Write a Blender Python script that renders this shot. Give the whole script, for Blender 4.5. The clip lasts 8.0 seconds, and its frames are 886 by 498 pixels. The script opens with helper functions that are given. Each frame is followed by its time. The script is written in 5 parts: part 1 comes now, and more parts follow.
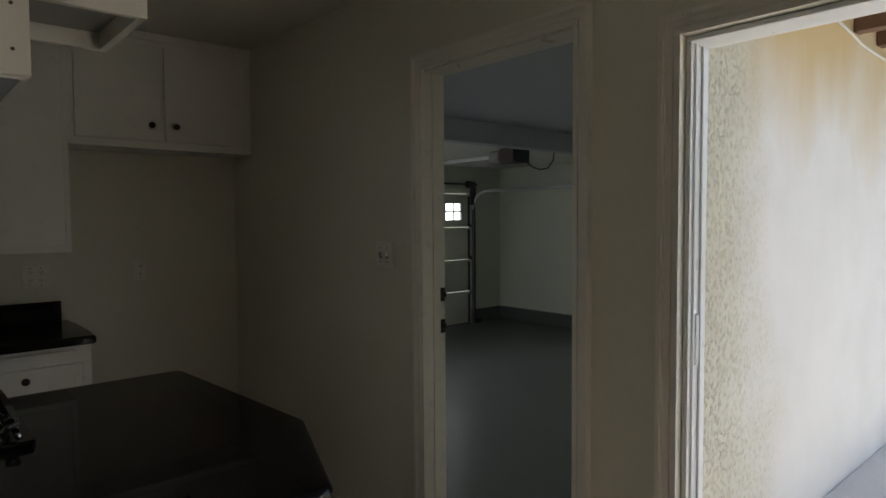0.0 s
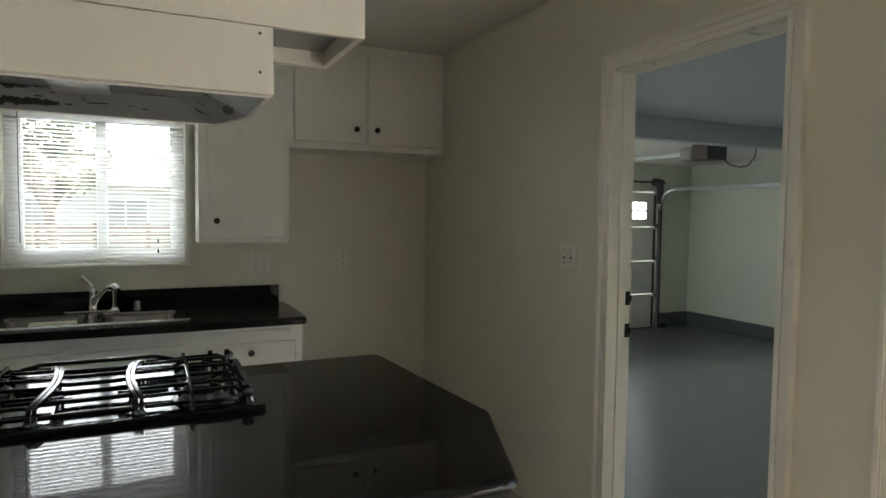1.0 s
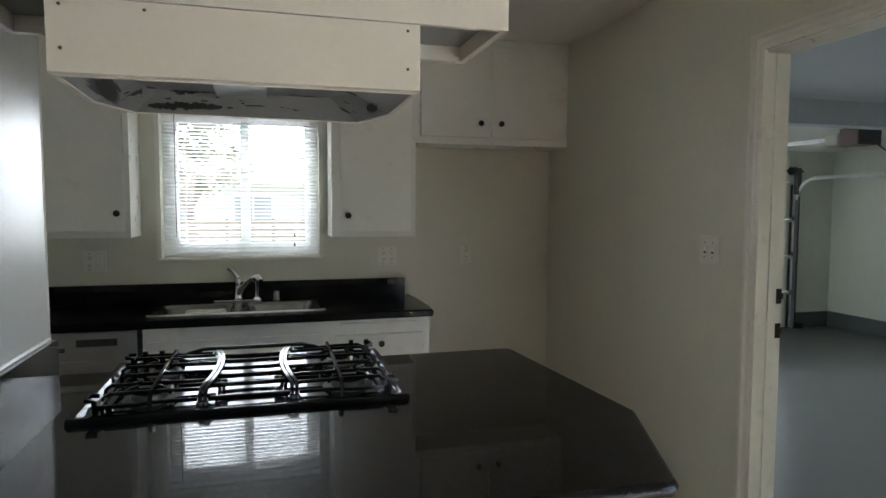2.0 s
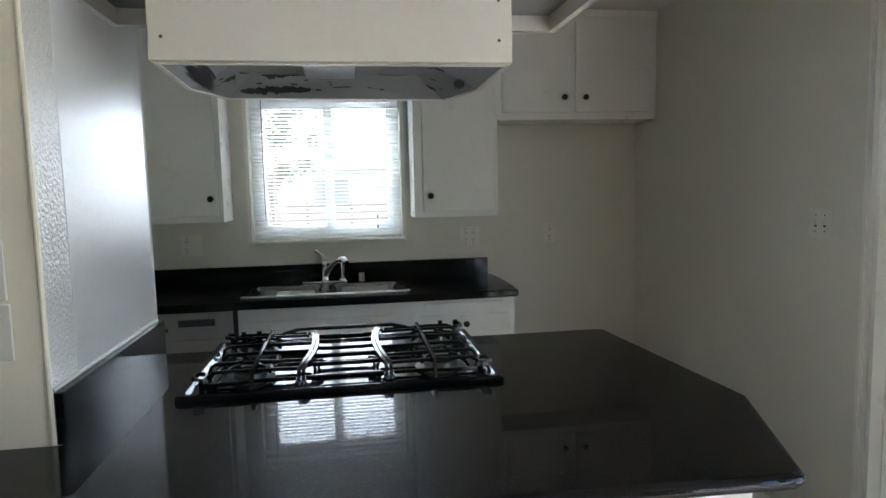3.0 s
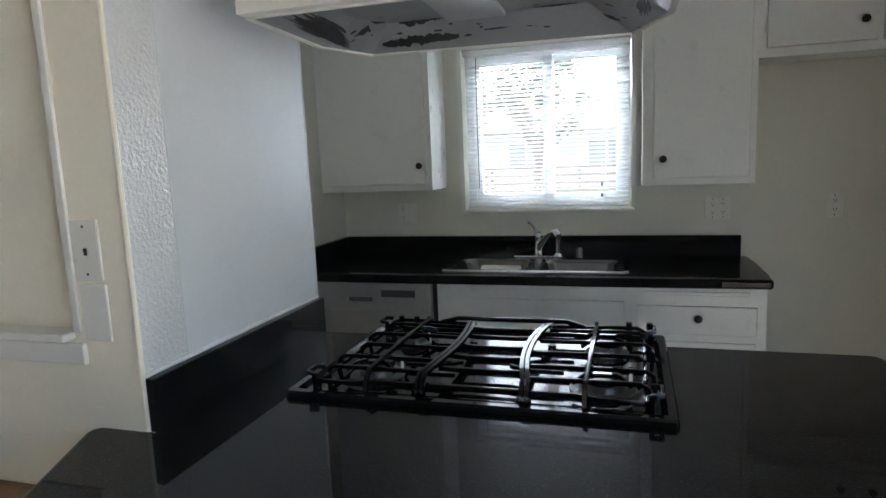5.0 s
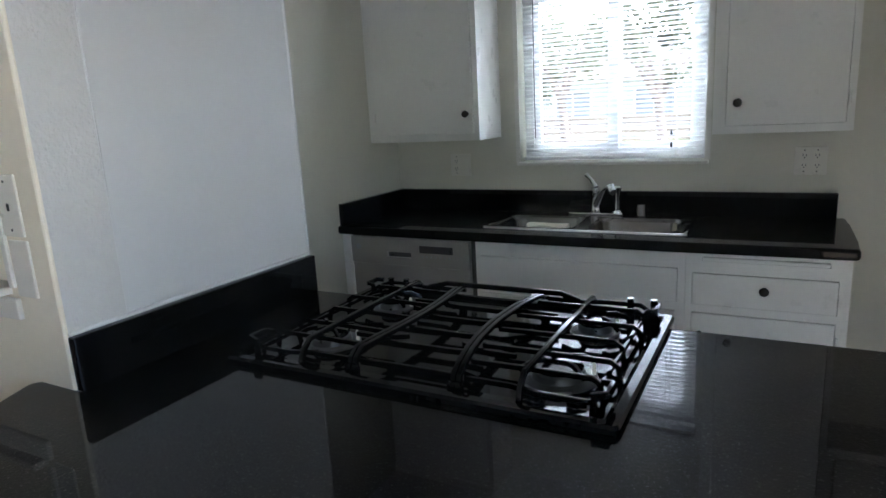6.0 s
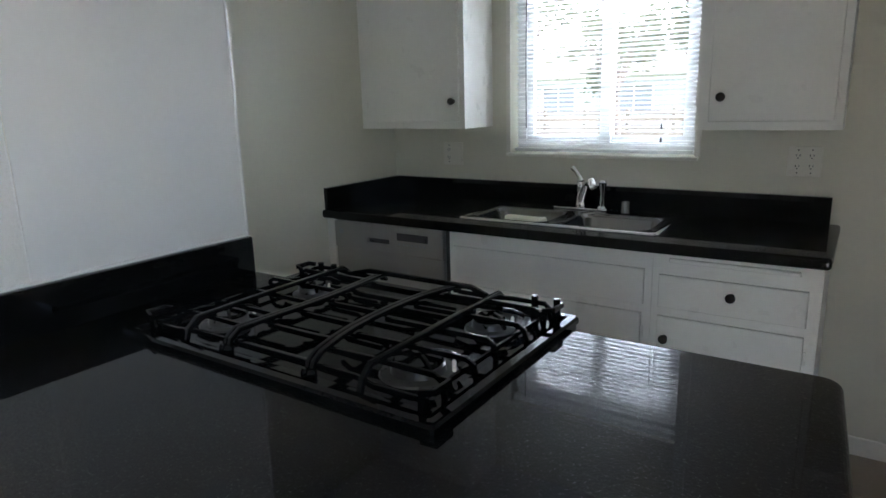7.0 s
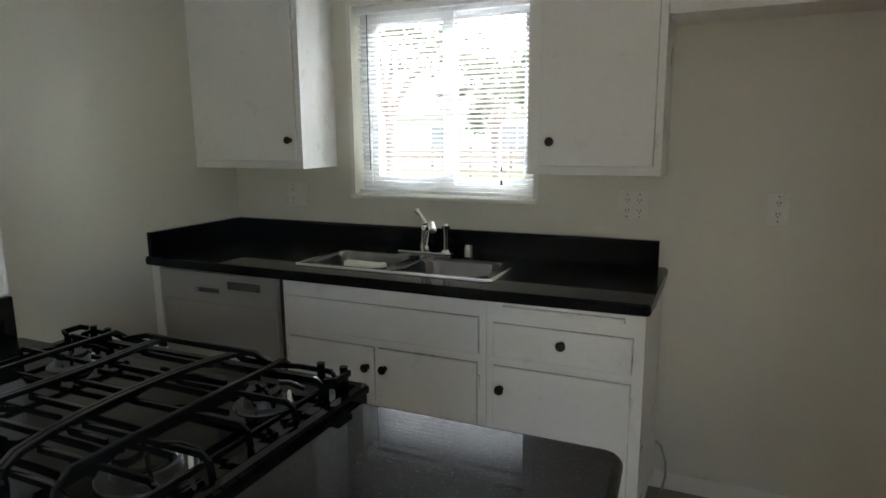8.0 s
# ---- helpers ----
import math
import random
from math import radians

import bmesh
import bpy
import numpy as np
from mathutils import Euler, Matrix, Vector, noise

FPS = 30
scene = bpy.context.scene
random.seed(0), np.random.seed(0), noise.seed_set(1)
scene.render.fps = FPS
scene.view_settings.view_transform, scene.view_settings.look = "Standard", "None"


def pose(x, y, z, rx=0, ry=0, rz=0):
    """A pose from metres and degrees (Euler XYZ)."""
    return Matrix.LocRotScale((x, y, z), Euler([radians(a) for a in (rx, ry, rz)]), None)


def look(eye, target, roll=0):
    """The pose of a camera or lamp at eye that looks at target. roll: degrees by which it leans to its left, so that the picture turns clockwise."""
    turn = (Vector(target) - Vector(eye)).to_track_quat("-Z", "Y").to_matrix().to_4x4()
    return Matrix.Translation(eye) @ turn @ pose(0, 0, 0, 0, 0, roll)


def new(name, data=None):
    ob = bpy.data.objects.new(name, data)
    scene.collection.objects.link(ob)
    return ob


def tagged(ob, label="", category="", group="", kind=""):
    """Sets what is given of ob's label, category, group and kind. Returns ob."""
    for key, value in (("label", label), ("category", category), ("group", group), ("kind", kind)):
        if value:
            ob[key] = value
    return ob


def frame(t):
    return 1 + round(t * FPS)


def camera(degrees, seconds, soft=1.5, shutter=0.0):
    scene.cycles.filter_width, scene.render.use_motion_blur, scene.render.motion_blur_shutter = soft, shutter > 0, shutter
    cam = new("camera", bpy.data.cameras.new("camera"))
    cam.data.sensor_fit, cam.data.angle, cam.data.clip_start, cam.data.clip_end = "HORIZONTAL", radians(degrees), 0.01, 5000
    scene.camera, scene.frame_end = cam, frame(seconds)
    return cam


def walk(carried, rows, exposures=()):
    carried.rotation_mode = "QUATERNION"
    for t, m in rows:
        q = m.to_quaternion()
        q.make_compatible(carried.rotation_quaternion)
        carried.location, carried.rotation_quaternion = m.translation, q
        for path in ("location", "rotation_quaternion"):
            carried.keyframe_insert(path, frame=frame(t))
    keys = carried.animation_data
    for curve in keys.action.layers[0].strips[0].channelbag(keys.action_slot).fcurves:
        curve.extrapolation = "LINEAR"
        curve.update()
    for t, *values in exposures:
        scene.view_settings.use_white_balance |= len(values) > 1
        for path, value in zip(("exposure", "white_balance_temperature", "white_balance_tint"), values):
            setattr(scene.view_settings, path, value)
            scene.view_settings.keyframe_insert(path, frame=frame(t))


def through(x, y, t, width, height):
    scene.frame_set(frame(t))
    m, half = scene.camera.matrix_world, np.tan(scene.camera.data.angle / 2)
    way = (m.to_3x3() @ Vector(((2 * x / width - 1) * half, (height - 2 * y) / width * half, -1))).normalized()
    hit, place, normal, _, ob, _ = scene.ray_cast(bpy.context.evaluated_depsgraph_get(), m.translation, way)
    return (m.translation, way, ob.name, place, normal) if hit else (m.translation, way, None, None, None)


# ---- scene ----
cam = camera(70.6, 8.0)
PATH = [
    (0, (0.505, 0.478, 1.428), (1.825, 1.977, 1.329), -0.4),
    (0.5, (0.506, 0.456, 1.437), (1.573, 2.143, 1.31), 0.9),
    (1, (0.455, 0.456, 1.445), (1.306, 2.262, 1.332), 0.7),
    (1.5, (0.422, 0.473, 1.445), (1.109, 2.348, 1.33), 0.2),
    (2, (0.372, 0.497, 1.443), (0.901, 2.422, 1.308), 0.2),
    (2.2, (0.347, 0.522, 1.444), (0.829, 2.459, 1.309), -0.2),
    (3.5, (0.333, 0.569, 1.424), (0.465, 2.55, 1.19), -1.9),
    (4, (0.373, 0.707, 1.414), (0.285, 2.689, 1.161), -2.6),
    (4.5, (0.469, 0.859, 1.437), (0.142, 2.81, 1.147), -2.5),
    (4.7, (0.533, 0.886, 1.449), (0.115, 2.821, 1.164), -2.3),
    (5.8, (0.905, 1.2, 1.413), (-0.012, 2.938, 1.039), -3.2),
    (6, (0.935, 1.255, 1.423), (-0.002, 2.969, 0.993), -3.2),
    (6.5, (1.047, 1.382, 1.396), (-0.024, 3.015, 0.962), -3.4),
    (7, (1.23, 1.463, 1.401), (0.139, 3.076, 0.945), -1.6),
    (7.5, (1.302, 1.602, 1.398), (0.304, 3.289, 0.999), -1.6),
    (8, (1.361, 1.71, 1.417), (0.55, 3.504, 1.061), -0.5),
]
walk(cam, [(t, look(eye, target, roll)) for t, eye, target, roll in PATH],
     exposures=[(0.0, 0.43, 6850, 12), (0.3, 0.73, 6900, 11), (0.6, 1.33, 6950, 11), (1.0, 1.87, 6750, 10), (1.5, 2.02, 6500, 11), (2.2, 2.12, 6250, 11), (3.5, 2.27, 5850, 11),
                (4.5, 2.27, 5850, 12), (6.0, 2.34, 5700, 14), (7.0, 2.34, 5850, 14), (8.0, 2.34, 6350, 13)])

# ---- world, sun ----
world = bpy.data.worlds.new("world")
scene.world = world
world.use_nodes = True
wn = world.node_tree.nodes
sky = wn.new("ShaderNodeTexSky")
sky.sky_type, sky.sun_disc = "NISHITA", False
sky.sun_elevation, sky.sun_rotation = radians(62), radians(112)
world.node_tree.links.new(sky.outputs[0], wn["Background"].inputs[0])
wn["Background"].inputs[1].default_value = 0.15
sun = new("sun", bpy.data.lights.new("sun", "SUN"))
sun.data.energy, sun.data.angle, sun.data.color = 3.8, radians(0.5), (1.0, 0.95, 0.86)
sun.matrix_world = look((3.9, -1.6, 7.9), (0, 0, 0))

# ---- materials ----


def material(name, base, rough=0.5, metal=0.0, vary=0.08, scale=3.0, fine=60.0, bump=0.0, bump_scale=120.0,
             rough_vary=0.08, second=None, second_amount=0.0, second_scale=8.0, second_soft=0.04, specular=0.5, island=False, coat=0.0, through=0.0, stretch=1.0):
    """A procedural surface: base colour varied at two scales, roughness variation, fine relief, optional second colour in patches."""
    m = bpy.data.materials.new(name)
    m.use_nodes = True
    nodes, links = m.node_tree.nodes, m.node_tree.links
    b = nodes["Principled BSDF"]
    b.inputs["Metallic"].default_value = metal
    b.inputs["Specular IOR Level"].default_value = specular
    geo = nodes.new("ShaderNodeNewGeometry")

    def tex(s, detail=4.0):
        n = nodes.new("ShaderNodeTexNoise")
        n.inputs["Scale"].default_value, n.inputs["Detail"].default_value = s, detail
        if stretch != 1.0:
            scaled = nodes.new("ShaderNodeVectorMath")
            scaled.operation = "MULTIPLY"
            scaled.inputs[1].default_value = (1, 1, stretch)
            links.new(geo.outputs["Position"], scaled.inputs[0])
            links.new(scaled.outputs[0], n.inputs["Vector"])
        else:
            links.new(geo.outputs["Position"], n.inputs["Vector"])
        return n.outputs["Fac"]

    def math_node(op, a, c):
        n = nodes.new("ShaderNodeMath")
        n.operation = op
        for i, v in enumerate((a, c)):
            if isinstance(v, (int, float)):
                n.inputs[i].default_value = v
            else:
                links.new(v, n.inputs[i])
        return n.outputs[0]

    big, small = tex(scale), tex(fine, 2.0)
    both = math_node("ADD", math_node("MULTIPLY", big, 0.65), math_node("MULTIPLY", small, 0.35))
    if island:
        info = nodes.new("ShaderNodeObjectInfo")
        both = math_node("ADD", math_node("MULTIPLY", both, 0.6), math_node("MULTIPLY", info.outputs["Random"], 0.4))
    ramp = nodes.new("ShaderNodeValToRGB")
    ramp.color_ramp.elements[0].position, ramp.color_ramp.elements[1].position = 0.3, 0.7
    ramp.color_ramp.elements[0].color = (*[c * (1 - vary) for c in base], 1)
    ramp.color_ramp.elements[1].color = (*[min(1, c * (1 + vary)) for c in base], 1)
    links.new(both, ramp.inputs[0])
    colour = ramp.outputs[0]
    if second:
        mask = nodes.new("ShaderNodeValToRGB")
        mask.color_ramp.elements[0].position = 1 - second_amount
        mask.color_ramp.elements[1].position = min(1.0, 1 - second_amount + second_soft)
        links.new(tex(second_scale, 6.0), mask.inputs[0])
        mix = nodes.new("ShaderNodeMix")
        mix.data_type = "RGBA"
        links.new(mask.outputs[0], mix.inputs["Factor"])
        links.new(colour, mix.inputs[6])
        mix.inputs[7].default_value = (*second, 1)
        colour = mix.outputs[2]
    links.new(colour, b.inputs["Base Color"])
    links.new(math_node("ADD", math_node("MULTIPLY", tex(scale * 4), rough_vary * 2), max(0.0, rough - rough_vary)), b.inputs["Roughness"])
    if bump:
        bn = nodes.new("ShaderNodeBump")
        bn.inputs["Strength"].default_value, bn.inputs["Distance"].default_value = bump, 0.004
        links.new(tex(bump_scale, 3.0), bn.inputs["Height"])
        links.new(bn.outputs[0], b.inputs["Normal"])
    if coat:
        b.inputs["Coat Weight"].default_value, b.inputs["Coat Roughness"].default_value = coat, 0.025
    if through:
        lucent, mixer = nodes.new("ShaderNodeBsdfTranslucent"), nodes.new("ShaderNodeMixShader")
        links.new(colour, lucent.inputs[0])
        mixer.inputs[0].default_value = through
        links.new(b.outputs[0], mixer.inputs[1])
        links.new(lucent.outputs[0], mixer.inputs[2])
        links.new(mixer.outputs[0], nodes["Material Output"].inputs[0])
    return m


M_WALL = material("cream_wall_paint", (0.72, 0.69, 0.575), 0.38, vary=0.03, bump=0.03, bump_scale=45)
M_GLOSS = material("gloss_wall_paint", (0.72, 0.71, 0.675), 0.31, vary=0.02, bump=0.05, bump_scale=25, rough_vary=0.012)
M_PEEL = material("orange_peel_gloss_paint", (0.74, 0.72, 0.67), 0.06, vary=0.03, bump=1.0, bump_scale=105, rough_vary=0.02)
# Cream paint made lighter and warmer to carry the daylight from the patio door.
M_WALL_LIT = material("warm_lit_cream_paint", (0.90, 0.83, 0.67), 0.42, vary=0.03, bump=0.06, bump_scale=45)
# For the unseen closing walls: darkened so they bounce less light.
M_TAUPE = material("unseen_wall_taupe", (0.58, 0.55, 0.49), 0.5, vary=0.04, bump=0.06, bump_scale=45)
M_BEAD = material("gloss_white_bead", (0.80, 0.79, 0.75), 0.12, vary=0.02, rough_vary=0.02)
M_CEIL = material("ceiling_paint", (0.74, 0.72, 0.66), 0.6, vary=0.03, bump=0.15, bump_scale=60)
M_TRIM = material("white_trim_paint", (0.80, 0.77, 0.69), 0.3, vary=0.02, bump=0.012, bump_scale=30)
M_CAB = material("white_cabinet_paint", (0.86, 0.84, 0.78), 0.3, vary=0.03, bump=0.06, bump_scale=22)
M_GAP = material("dark_gap", (0.05, 0.045, 0.04), 0.8)
M_GRANITE = material("polished_black_granite", (0.006, 0.006, 0.006), 0.22, vary=0.5, scale=25, fine=420, bump=0.5, bump_scale=200,
                     rough_vary=0.06, coat=0.57, specular=0.02, second=(0.030, 0.032, 0.038), second_amount=0.31, second_scale=380)


def add_crystals(m, size, amount, level):
    """Bright crystal faces scattered in polished stone: they alone mirror the light at odd angles."""
    nodes, links = m.node_tree.nodes, m.node_tree.links
    geo, tex, ramp = nodes.new("ShaderNodeNewGeometry"), nodes.new("ShaderNodeTexNoise"), nodes.new("ShaderNodeMapRange")
    tex.inputs["Scale"].default_value, tex.inputs["Detail"].default_value = size, 2.0
    links.new(geo.outputs["Position"], tex.inputs["Vector"])
    links.new(tex.outputs["Fac"], ramp.inputs[0])
    for i, v in zip((1, 2, 3, 4), (1 - amount, 1 - amount + 0.05, 0.015, level)):
        ramp.inputs[i].default_value = v
    links.new(ramp.outputs[0], nodes["Principled BSDF"].inputs["Specular IOR Level"])


add_crystals(M_GRANITE, 230.0, 0.37, 0.30)
M_BRONZE = material("dark_bronze", (0.035, 0.028, 0.022), 0.35, 0.8, vary=0.2)
M_STEEL = material("brushed_stainless_steel", (0.27, 0.265, 0.26), 0.20, 1.0, vary=0.05, scale=9, fine=200, rough_vary=0.05)
M_CHROME = material("chrome", (0.80, 0.80, 0.80), 0.07, 1.0, vary=0.02, rough_vary=0.03)
M_IRON = material("black_cast_iron_enamel", (0.006, 0.006, 0.006), 0.12, specular=0.35, vary=0.2, fine=300, bump=0.02, bump_scale=300, rough_vary=0.04)
M_ENAMEL = material("black_gloss_enamel", (0.006, 0.006, 0.006), 0.06, vary=0.2, rough_vary=0.03, specular=0.18)
M_BURNER = material("burnt_aluminium", (0.10, 0.10, 0.095), 0.3, 0.9, vary=0.2, scale=20)
M_DISH = material("dishwasher_silver_paint", (0.42, 0.40, 0.36), 0.35, 0.35, vary=0.04)
M_DISH_DARK = material("dark_grey_plastic", (0.06, 0.06, 0.06), 0.3, vary=0.1)
M_HOOD = material("hood_white_enamel", (0.78, 0.74, 0.65), 0.35, vary=0.03, bump=0.04, bump_scale=30)
# Grey, darker than the enamel; shared by hood and cabinet undersides.
M_HOOD_IN = material("underside_grey_paint", (0.30, 0.30, 0.285), 0.4, vary=0.08, scale=5)
M_LAMP_BOX = material("pale_lamp_housing", (0.44, 0.44, 0.43), 0.3, vary=0.03)
M_BARE = material("bare_dark_metal", (0.05, 0.048, 0.045), 0.5, 0.4, vary=0.3, scale=30)
M_SCREW = material("screw_metal", (0.12, 0.11, 0.10), 0.4, 0.8)
M_PLATE = material("white_plastic_plate", (0.78, 0.75, 0.66), 0.3, vary=0.02)
M_SLOT = material("outlet_slot", (0.03, 0.03, 0.03), 0.6)
M_VINYL = material("white_vinyl", (0.84, 0.84, 0.83), 0.3, vary=0.02)
M_SLAT = material("white_blind_slat", (0.88, 0.88, 0.86), 0.4, vary=0.02, through=0.58)
M_CORD = material("white_cord", (0.75, 0.73, 0.68), 0.7)
M_TILE = material("brown_floor_tile", (0.32, 0.265, 0.205), 0.4, vary=0.18, scale=6, fine=90, bump=0.05, island=True)
M_GROUT = material("floor_grout", (0.32, 0.28, 0.24), 0.85, vary=0.15)
M_WOOD = material("brown_stained_wood", (0.20, 0.12, 0.06), 0.45, vary=0.2, scale=12)
M_CLOTH = material("off_white_cloth", (0.72, 0.68, 0.55), 0.9, vary=0.08, bump=0.3, bump_scale=200)
M_EPOXY = material("grey_garage_floor_paint", (0.12, 0.13, 0.128), 0.30, vary=0.05, scale=0.8, fine=12, rough_vary=0.04)
M_GAR_WALL = material("garage_wall_paint", (0.71, 0.73, 0.64), 0.5, vary=0.04, scale=1.2, bump=0.08, bump_scale=40)
# White garage paint with its dim bluish light mixed into the base colour.
M_BLUE_SHADE = material("bluish_shade_paint", (0.48, 0.505, 0.53), 0.5, vary=0.05, scale=1.5, bump=0.05, bump_scale=40)
M_GDOOR = material("garage_door_paint", (0.72, 0.71, 0.65), 0.45, vary=0.05)
M_GALV = material("galvanised_steel", (0.42, 0.43, 0.44), 0.35, 0.9, vary=0.12, scale=20)
M_DARK_STEEL = material("dark_steel", (0.07, 0.07, 0.075), 0.45, 0.6, vary=0.15)
M_OPENER = material("opener_dark_plastic", (0.05, 0.026, 0.022), 0.35, vary=0.1)
M_OPENER_W = material("opener_pale_plastic", (0.23, 0.22, 0.20), 0.4)
M_KEEPER = material("pale_grey_metal", (0.55, 0.56, 0.57), 0.4, 0.3, vary=0.05)
M_DRIVE = material("bright_concrete", (0.46, 0.455, 0.44), 0.8, vary=0.08, scale=1.2, fine=60, bump=0.2, bump_scale=90)
M_CONCRETE = material("pale_concrete", (0.58, 0.58, 0.57), 0.8, vary=0.10, scale=1.5, fine=70, bump=0.2, bump_scale=90)
M_RAFTER = material("brown_painted_timber", (0.16, 0.085, 0.05), 0.6, vary=0.2, scale=8)
M_ROOF = material("roof_shingle", (0.16, 0.14, 0.12), 0.85, vary=0.2, scale=5, bump=0.3, bump_scale=20)
M_GRASS = material("dry_lawn", (0.11, 0.13, 0.05), 0.9, vary=0.3, scale=0.8, fine=25, bump=0.4, bump_scale=30)
M_BARK = material("tree_bark", (0.22, 0.18, 0.14), 0.9, vary=0.3, scale=10, bump=0.5, bump_scale=25)
M_LEAF = material("tree_leaf", (0.14, 0.15, 0.09), 0.5, vary=0.3, scale=1.5, fine=10, through=0.6)
M_HOUSE = material("neighbour_house_paint", (0.62, 0.60, 0.55), 0.7, vary=0.05)
M_FENCE = material("weathered_fence_board", (0.30, 0.24, 0.18), 0.8, vary=0.2, scale=6)
M_DARK_GLASS = material("far_window_glass", (0.42, 0.41, 0.39), 0.4, vary=0.1)


def glass_material():
    m = bpy.data.materials.new("clear_glass")
    m.use_nodes = True
    b = m.node_tree.nodes["Principled BSDF"]
    b.inputs["Base Color"].default_value = (1, 1, 1, 1)
    b.inputs["Roughness"].default_value, b.inputs["IOR"].default_value = 0.0, 1.45
    b.inputs["Transmission Weight"].default_value = 1.0
    return m


M_GLASS = glass_material()


def stucco_material():
    """Cream stucco: smooth trowelled coat with a rough spattered strip by the house and the eaves' warm shade painted
    in as ochre.
    """
    m = bpy.data.materials.new("cream_stucco")
    m.use_nodes = True
    nodes, links = m.node_tree.nodes, m.node_tree.links
    b = nodes["Principled BSDF"]
    b.inputs["Roughness"].default_value = 0.9
    geo = nodes.new("ShaderNodeNewGeometry")
    xyz = nodes.new("ShaderNodeSeparateXYZ")
    links.new(geo.outputs["Position"], xyz.inputs[0])

    def tex(scale, detail, stretch=(1, 1, 1)):
        n, v = nodes.new("ShaderNodeTexNoise"), nodes.new("ShaderNodeVectorMath")
        v.operation = "MULTIPLY"
        v.inputs[1].default_value = stretch
        links.new(geo.outputs["Position"], v.inputs[0])
        links.new(v.outputs[0], n.inputs["Vector"])
        n.inputs["Scale"].default_value, n.inputs["Detail"].default_value = scale, detail
        return n.outputs["Fac"]

    def span(value, lo, hi, a=0.0, c=1.0):
        n = nodes.new("ShaderNodeMapRange")
        for i, v in zip((1, 2, 3, 4), (lo, hi, a, c)):
            n.inputs[i].default_value = v
        links.new(value, n.inputs[0])
        return n.outputs[0]

    def calc(op, a, c):
        n = nodes.new("ShaderNodeMath")
        n.operation = op
        for i, v in enumerate((a, c)):
            if isinstance(v, (int, float)):
                n.inputs[i].default_value = v
            else:
                links.new(v, n.inputs[i])
        return n.outputs[0]

    def mix(fac, a, c):
        n = nodes.new("ShaderNodeMix")
        n.data_type = "RGBA"
        links.new(fac, n.inputs["Factor"])
        for i, v in ((6, a), (7, c)):
            if isinstance(v, tuple):
                n.inputs[i].default_value = (*v, 1)
            else:
                links.new(v, n.inputs[i])
        return n.outputs[2]

    wobble = tex(1.6, 4)
    strip = span(calc("ADD", xyz.outputs[0], calc("MULTIPLY", wobble, 1.1)), 3.35, 3.95, 1.0, 0.0)
    spatter = span(tex(58, 10, (1, 1, 0.8)), 0.48, 0.68)
    rough = calc("MULTIPLY", strip, spatter)
    # Ochre grows with height: the shade under the eaves put into the colour.
    eave_shade = calc("MULTIPLY", span(calc("ADD", xyz.outputs[2], calc("MULTIPLY", tex(2.2, 5, (1, 1, 0.35)), 1.5)), 2.45, 3.2), 1.0)
    plain = mix(tex(3.0, 5), (0.74, 0.71, 0.65), (0.86, 0.84, 0.80))
    ochre = mix(eave_shade, plain, (0.66, 0.50, 0.27))
    weathered = mix(strip, ochre, (0.70, 0.66, 0.53))
    links.new(mix(rough, weathered, (0.58, 0.53, 0.40)), b.inputs["Base Color"])
    bump = nodes.new("ShaderNodeBump")
    bump.inputs["Strength"].default_value, bump.inputs["Distance"].default_value = 0.9, 0.006
    links.new(calc("ADD", calc("MULTIPLY", tex(60, 3), 0.35), calc("MULTIPLY", rough, 1.2)), bump.inputs["Height"])
    links.new(bump.outputs[0], b.inputs["Normal"])
    return m


M_STUCCO = stucco_material()


def haze_material():
    """The bright hazy sky low over the street."""
    m = bpy.data.materials.new("bright_hazy_sky")
    m.use_nodes = True
    nodes, links = m.node_tree.nodes, m.node_tree.links
    nodes.remove(nodes["Principled BSDF"])
    glow = nodes.new("ShaderNodeEmission")
    glow.inputs[0].default_value, glow.inputs[1].default_value = (0.86, 0.93, 1.0, 1), 5.0
    links.new(glow.outputs[0], nodes["Material Output"].inputs[0])
    return m


M_HAZE = haze_material()

# ---- building helpers ----
ORIGIN = {}


def thing(name, at, label, category, group="", kind=""):
    """An empty at a thing's base, which parents its parts."""
    ob = new(name)
    ob.location = at
    ob.empty_display_size = 0.1
    ORIGIN[ob.name] = Vector(at)
    return tagged(ob, label, category, group, kind)


def part(name, bm, mat, parent=None, label="", smooth=False, kind="", category=""):
    """Links a bmesh, drawn in world places, as one mesh object under its thing."""
    base = ORIGIN.get(parent.name, Vector()) if parent else Vector()
    if base.length:
        bmesh.ops.translate(bm, verts=bm.verts, vec=-base)
    bmesh.ops.recalc_face_normals(bm, faces=bm.faces)
    me = bpy.data.meshes.new(name)
    bm.to_mesh(me)
    bm.free()
    me.materials.append(mat)
    if smooth or mat.name == "black_cast_iron_enamel":
        for p in me.polygons:
            p.use_smooth = True
        me.set_sharp_from_angle(angle=radians(38))
    ob = new(name, me)
    if parent:
        ob.parent = parent
    ORIGIN[ob.name] = base
    return tagged(ob, label, category, "", kind)


def setting(name, bm, mat, label, category):
    return part(name, bm, mat, None, label, kind="structure", category=category)


def box(bm, x0, x1, y0, y1, z0, z1):
    vs = [bm.verts.new((x, y, z)) for z in (z0, z1) for x, y in ((x0, y0), (x1, y0), (x1, y1), (x0, y1))]
    for f in ((3, 2, 1, 0), (4, 5, 6, 7), (0, 1, 5, 4), (1, 2, 6, 5), (2, 3, 7, 6), (3, 0, 4, 7)):
        bm.faces.new([vs[i] for i in f])
    return bm


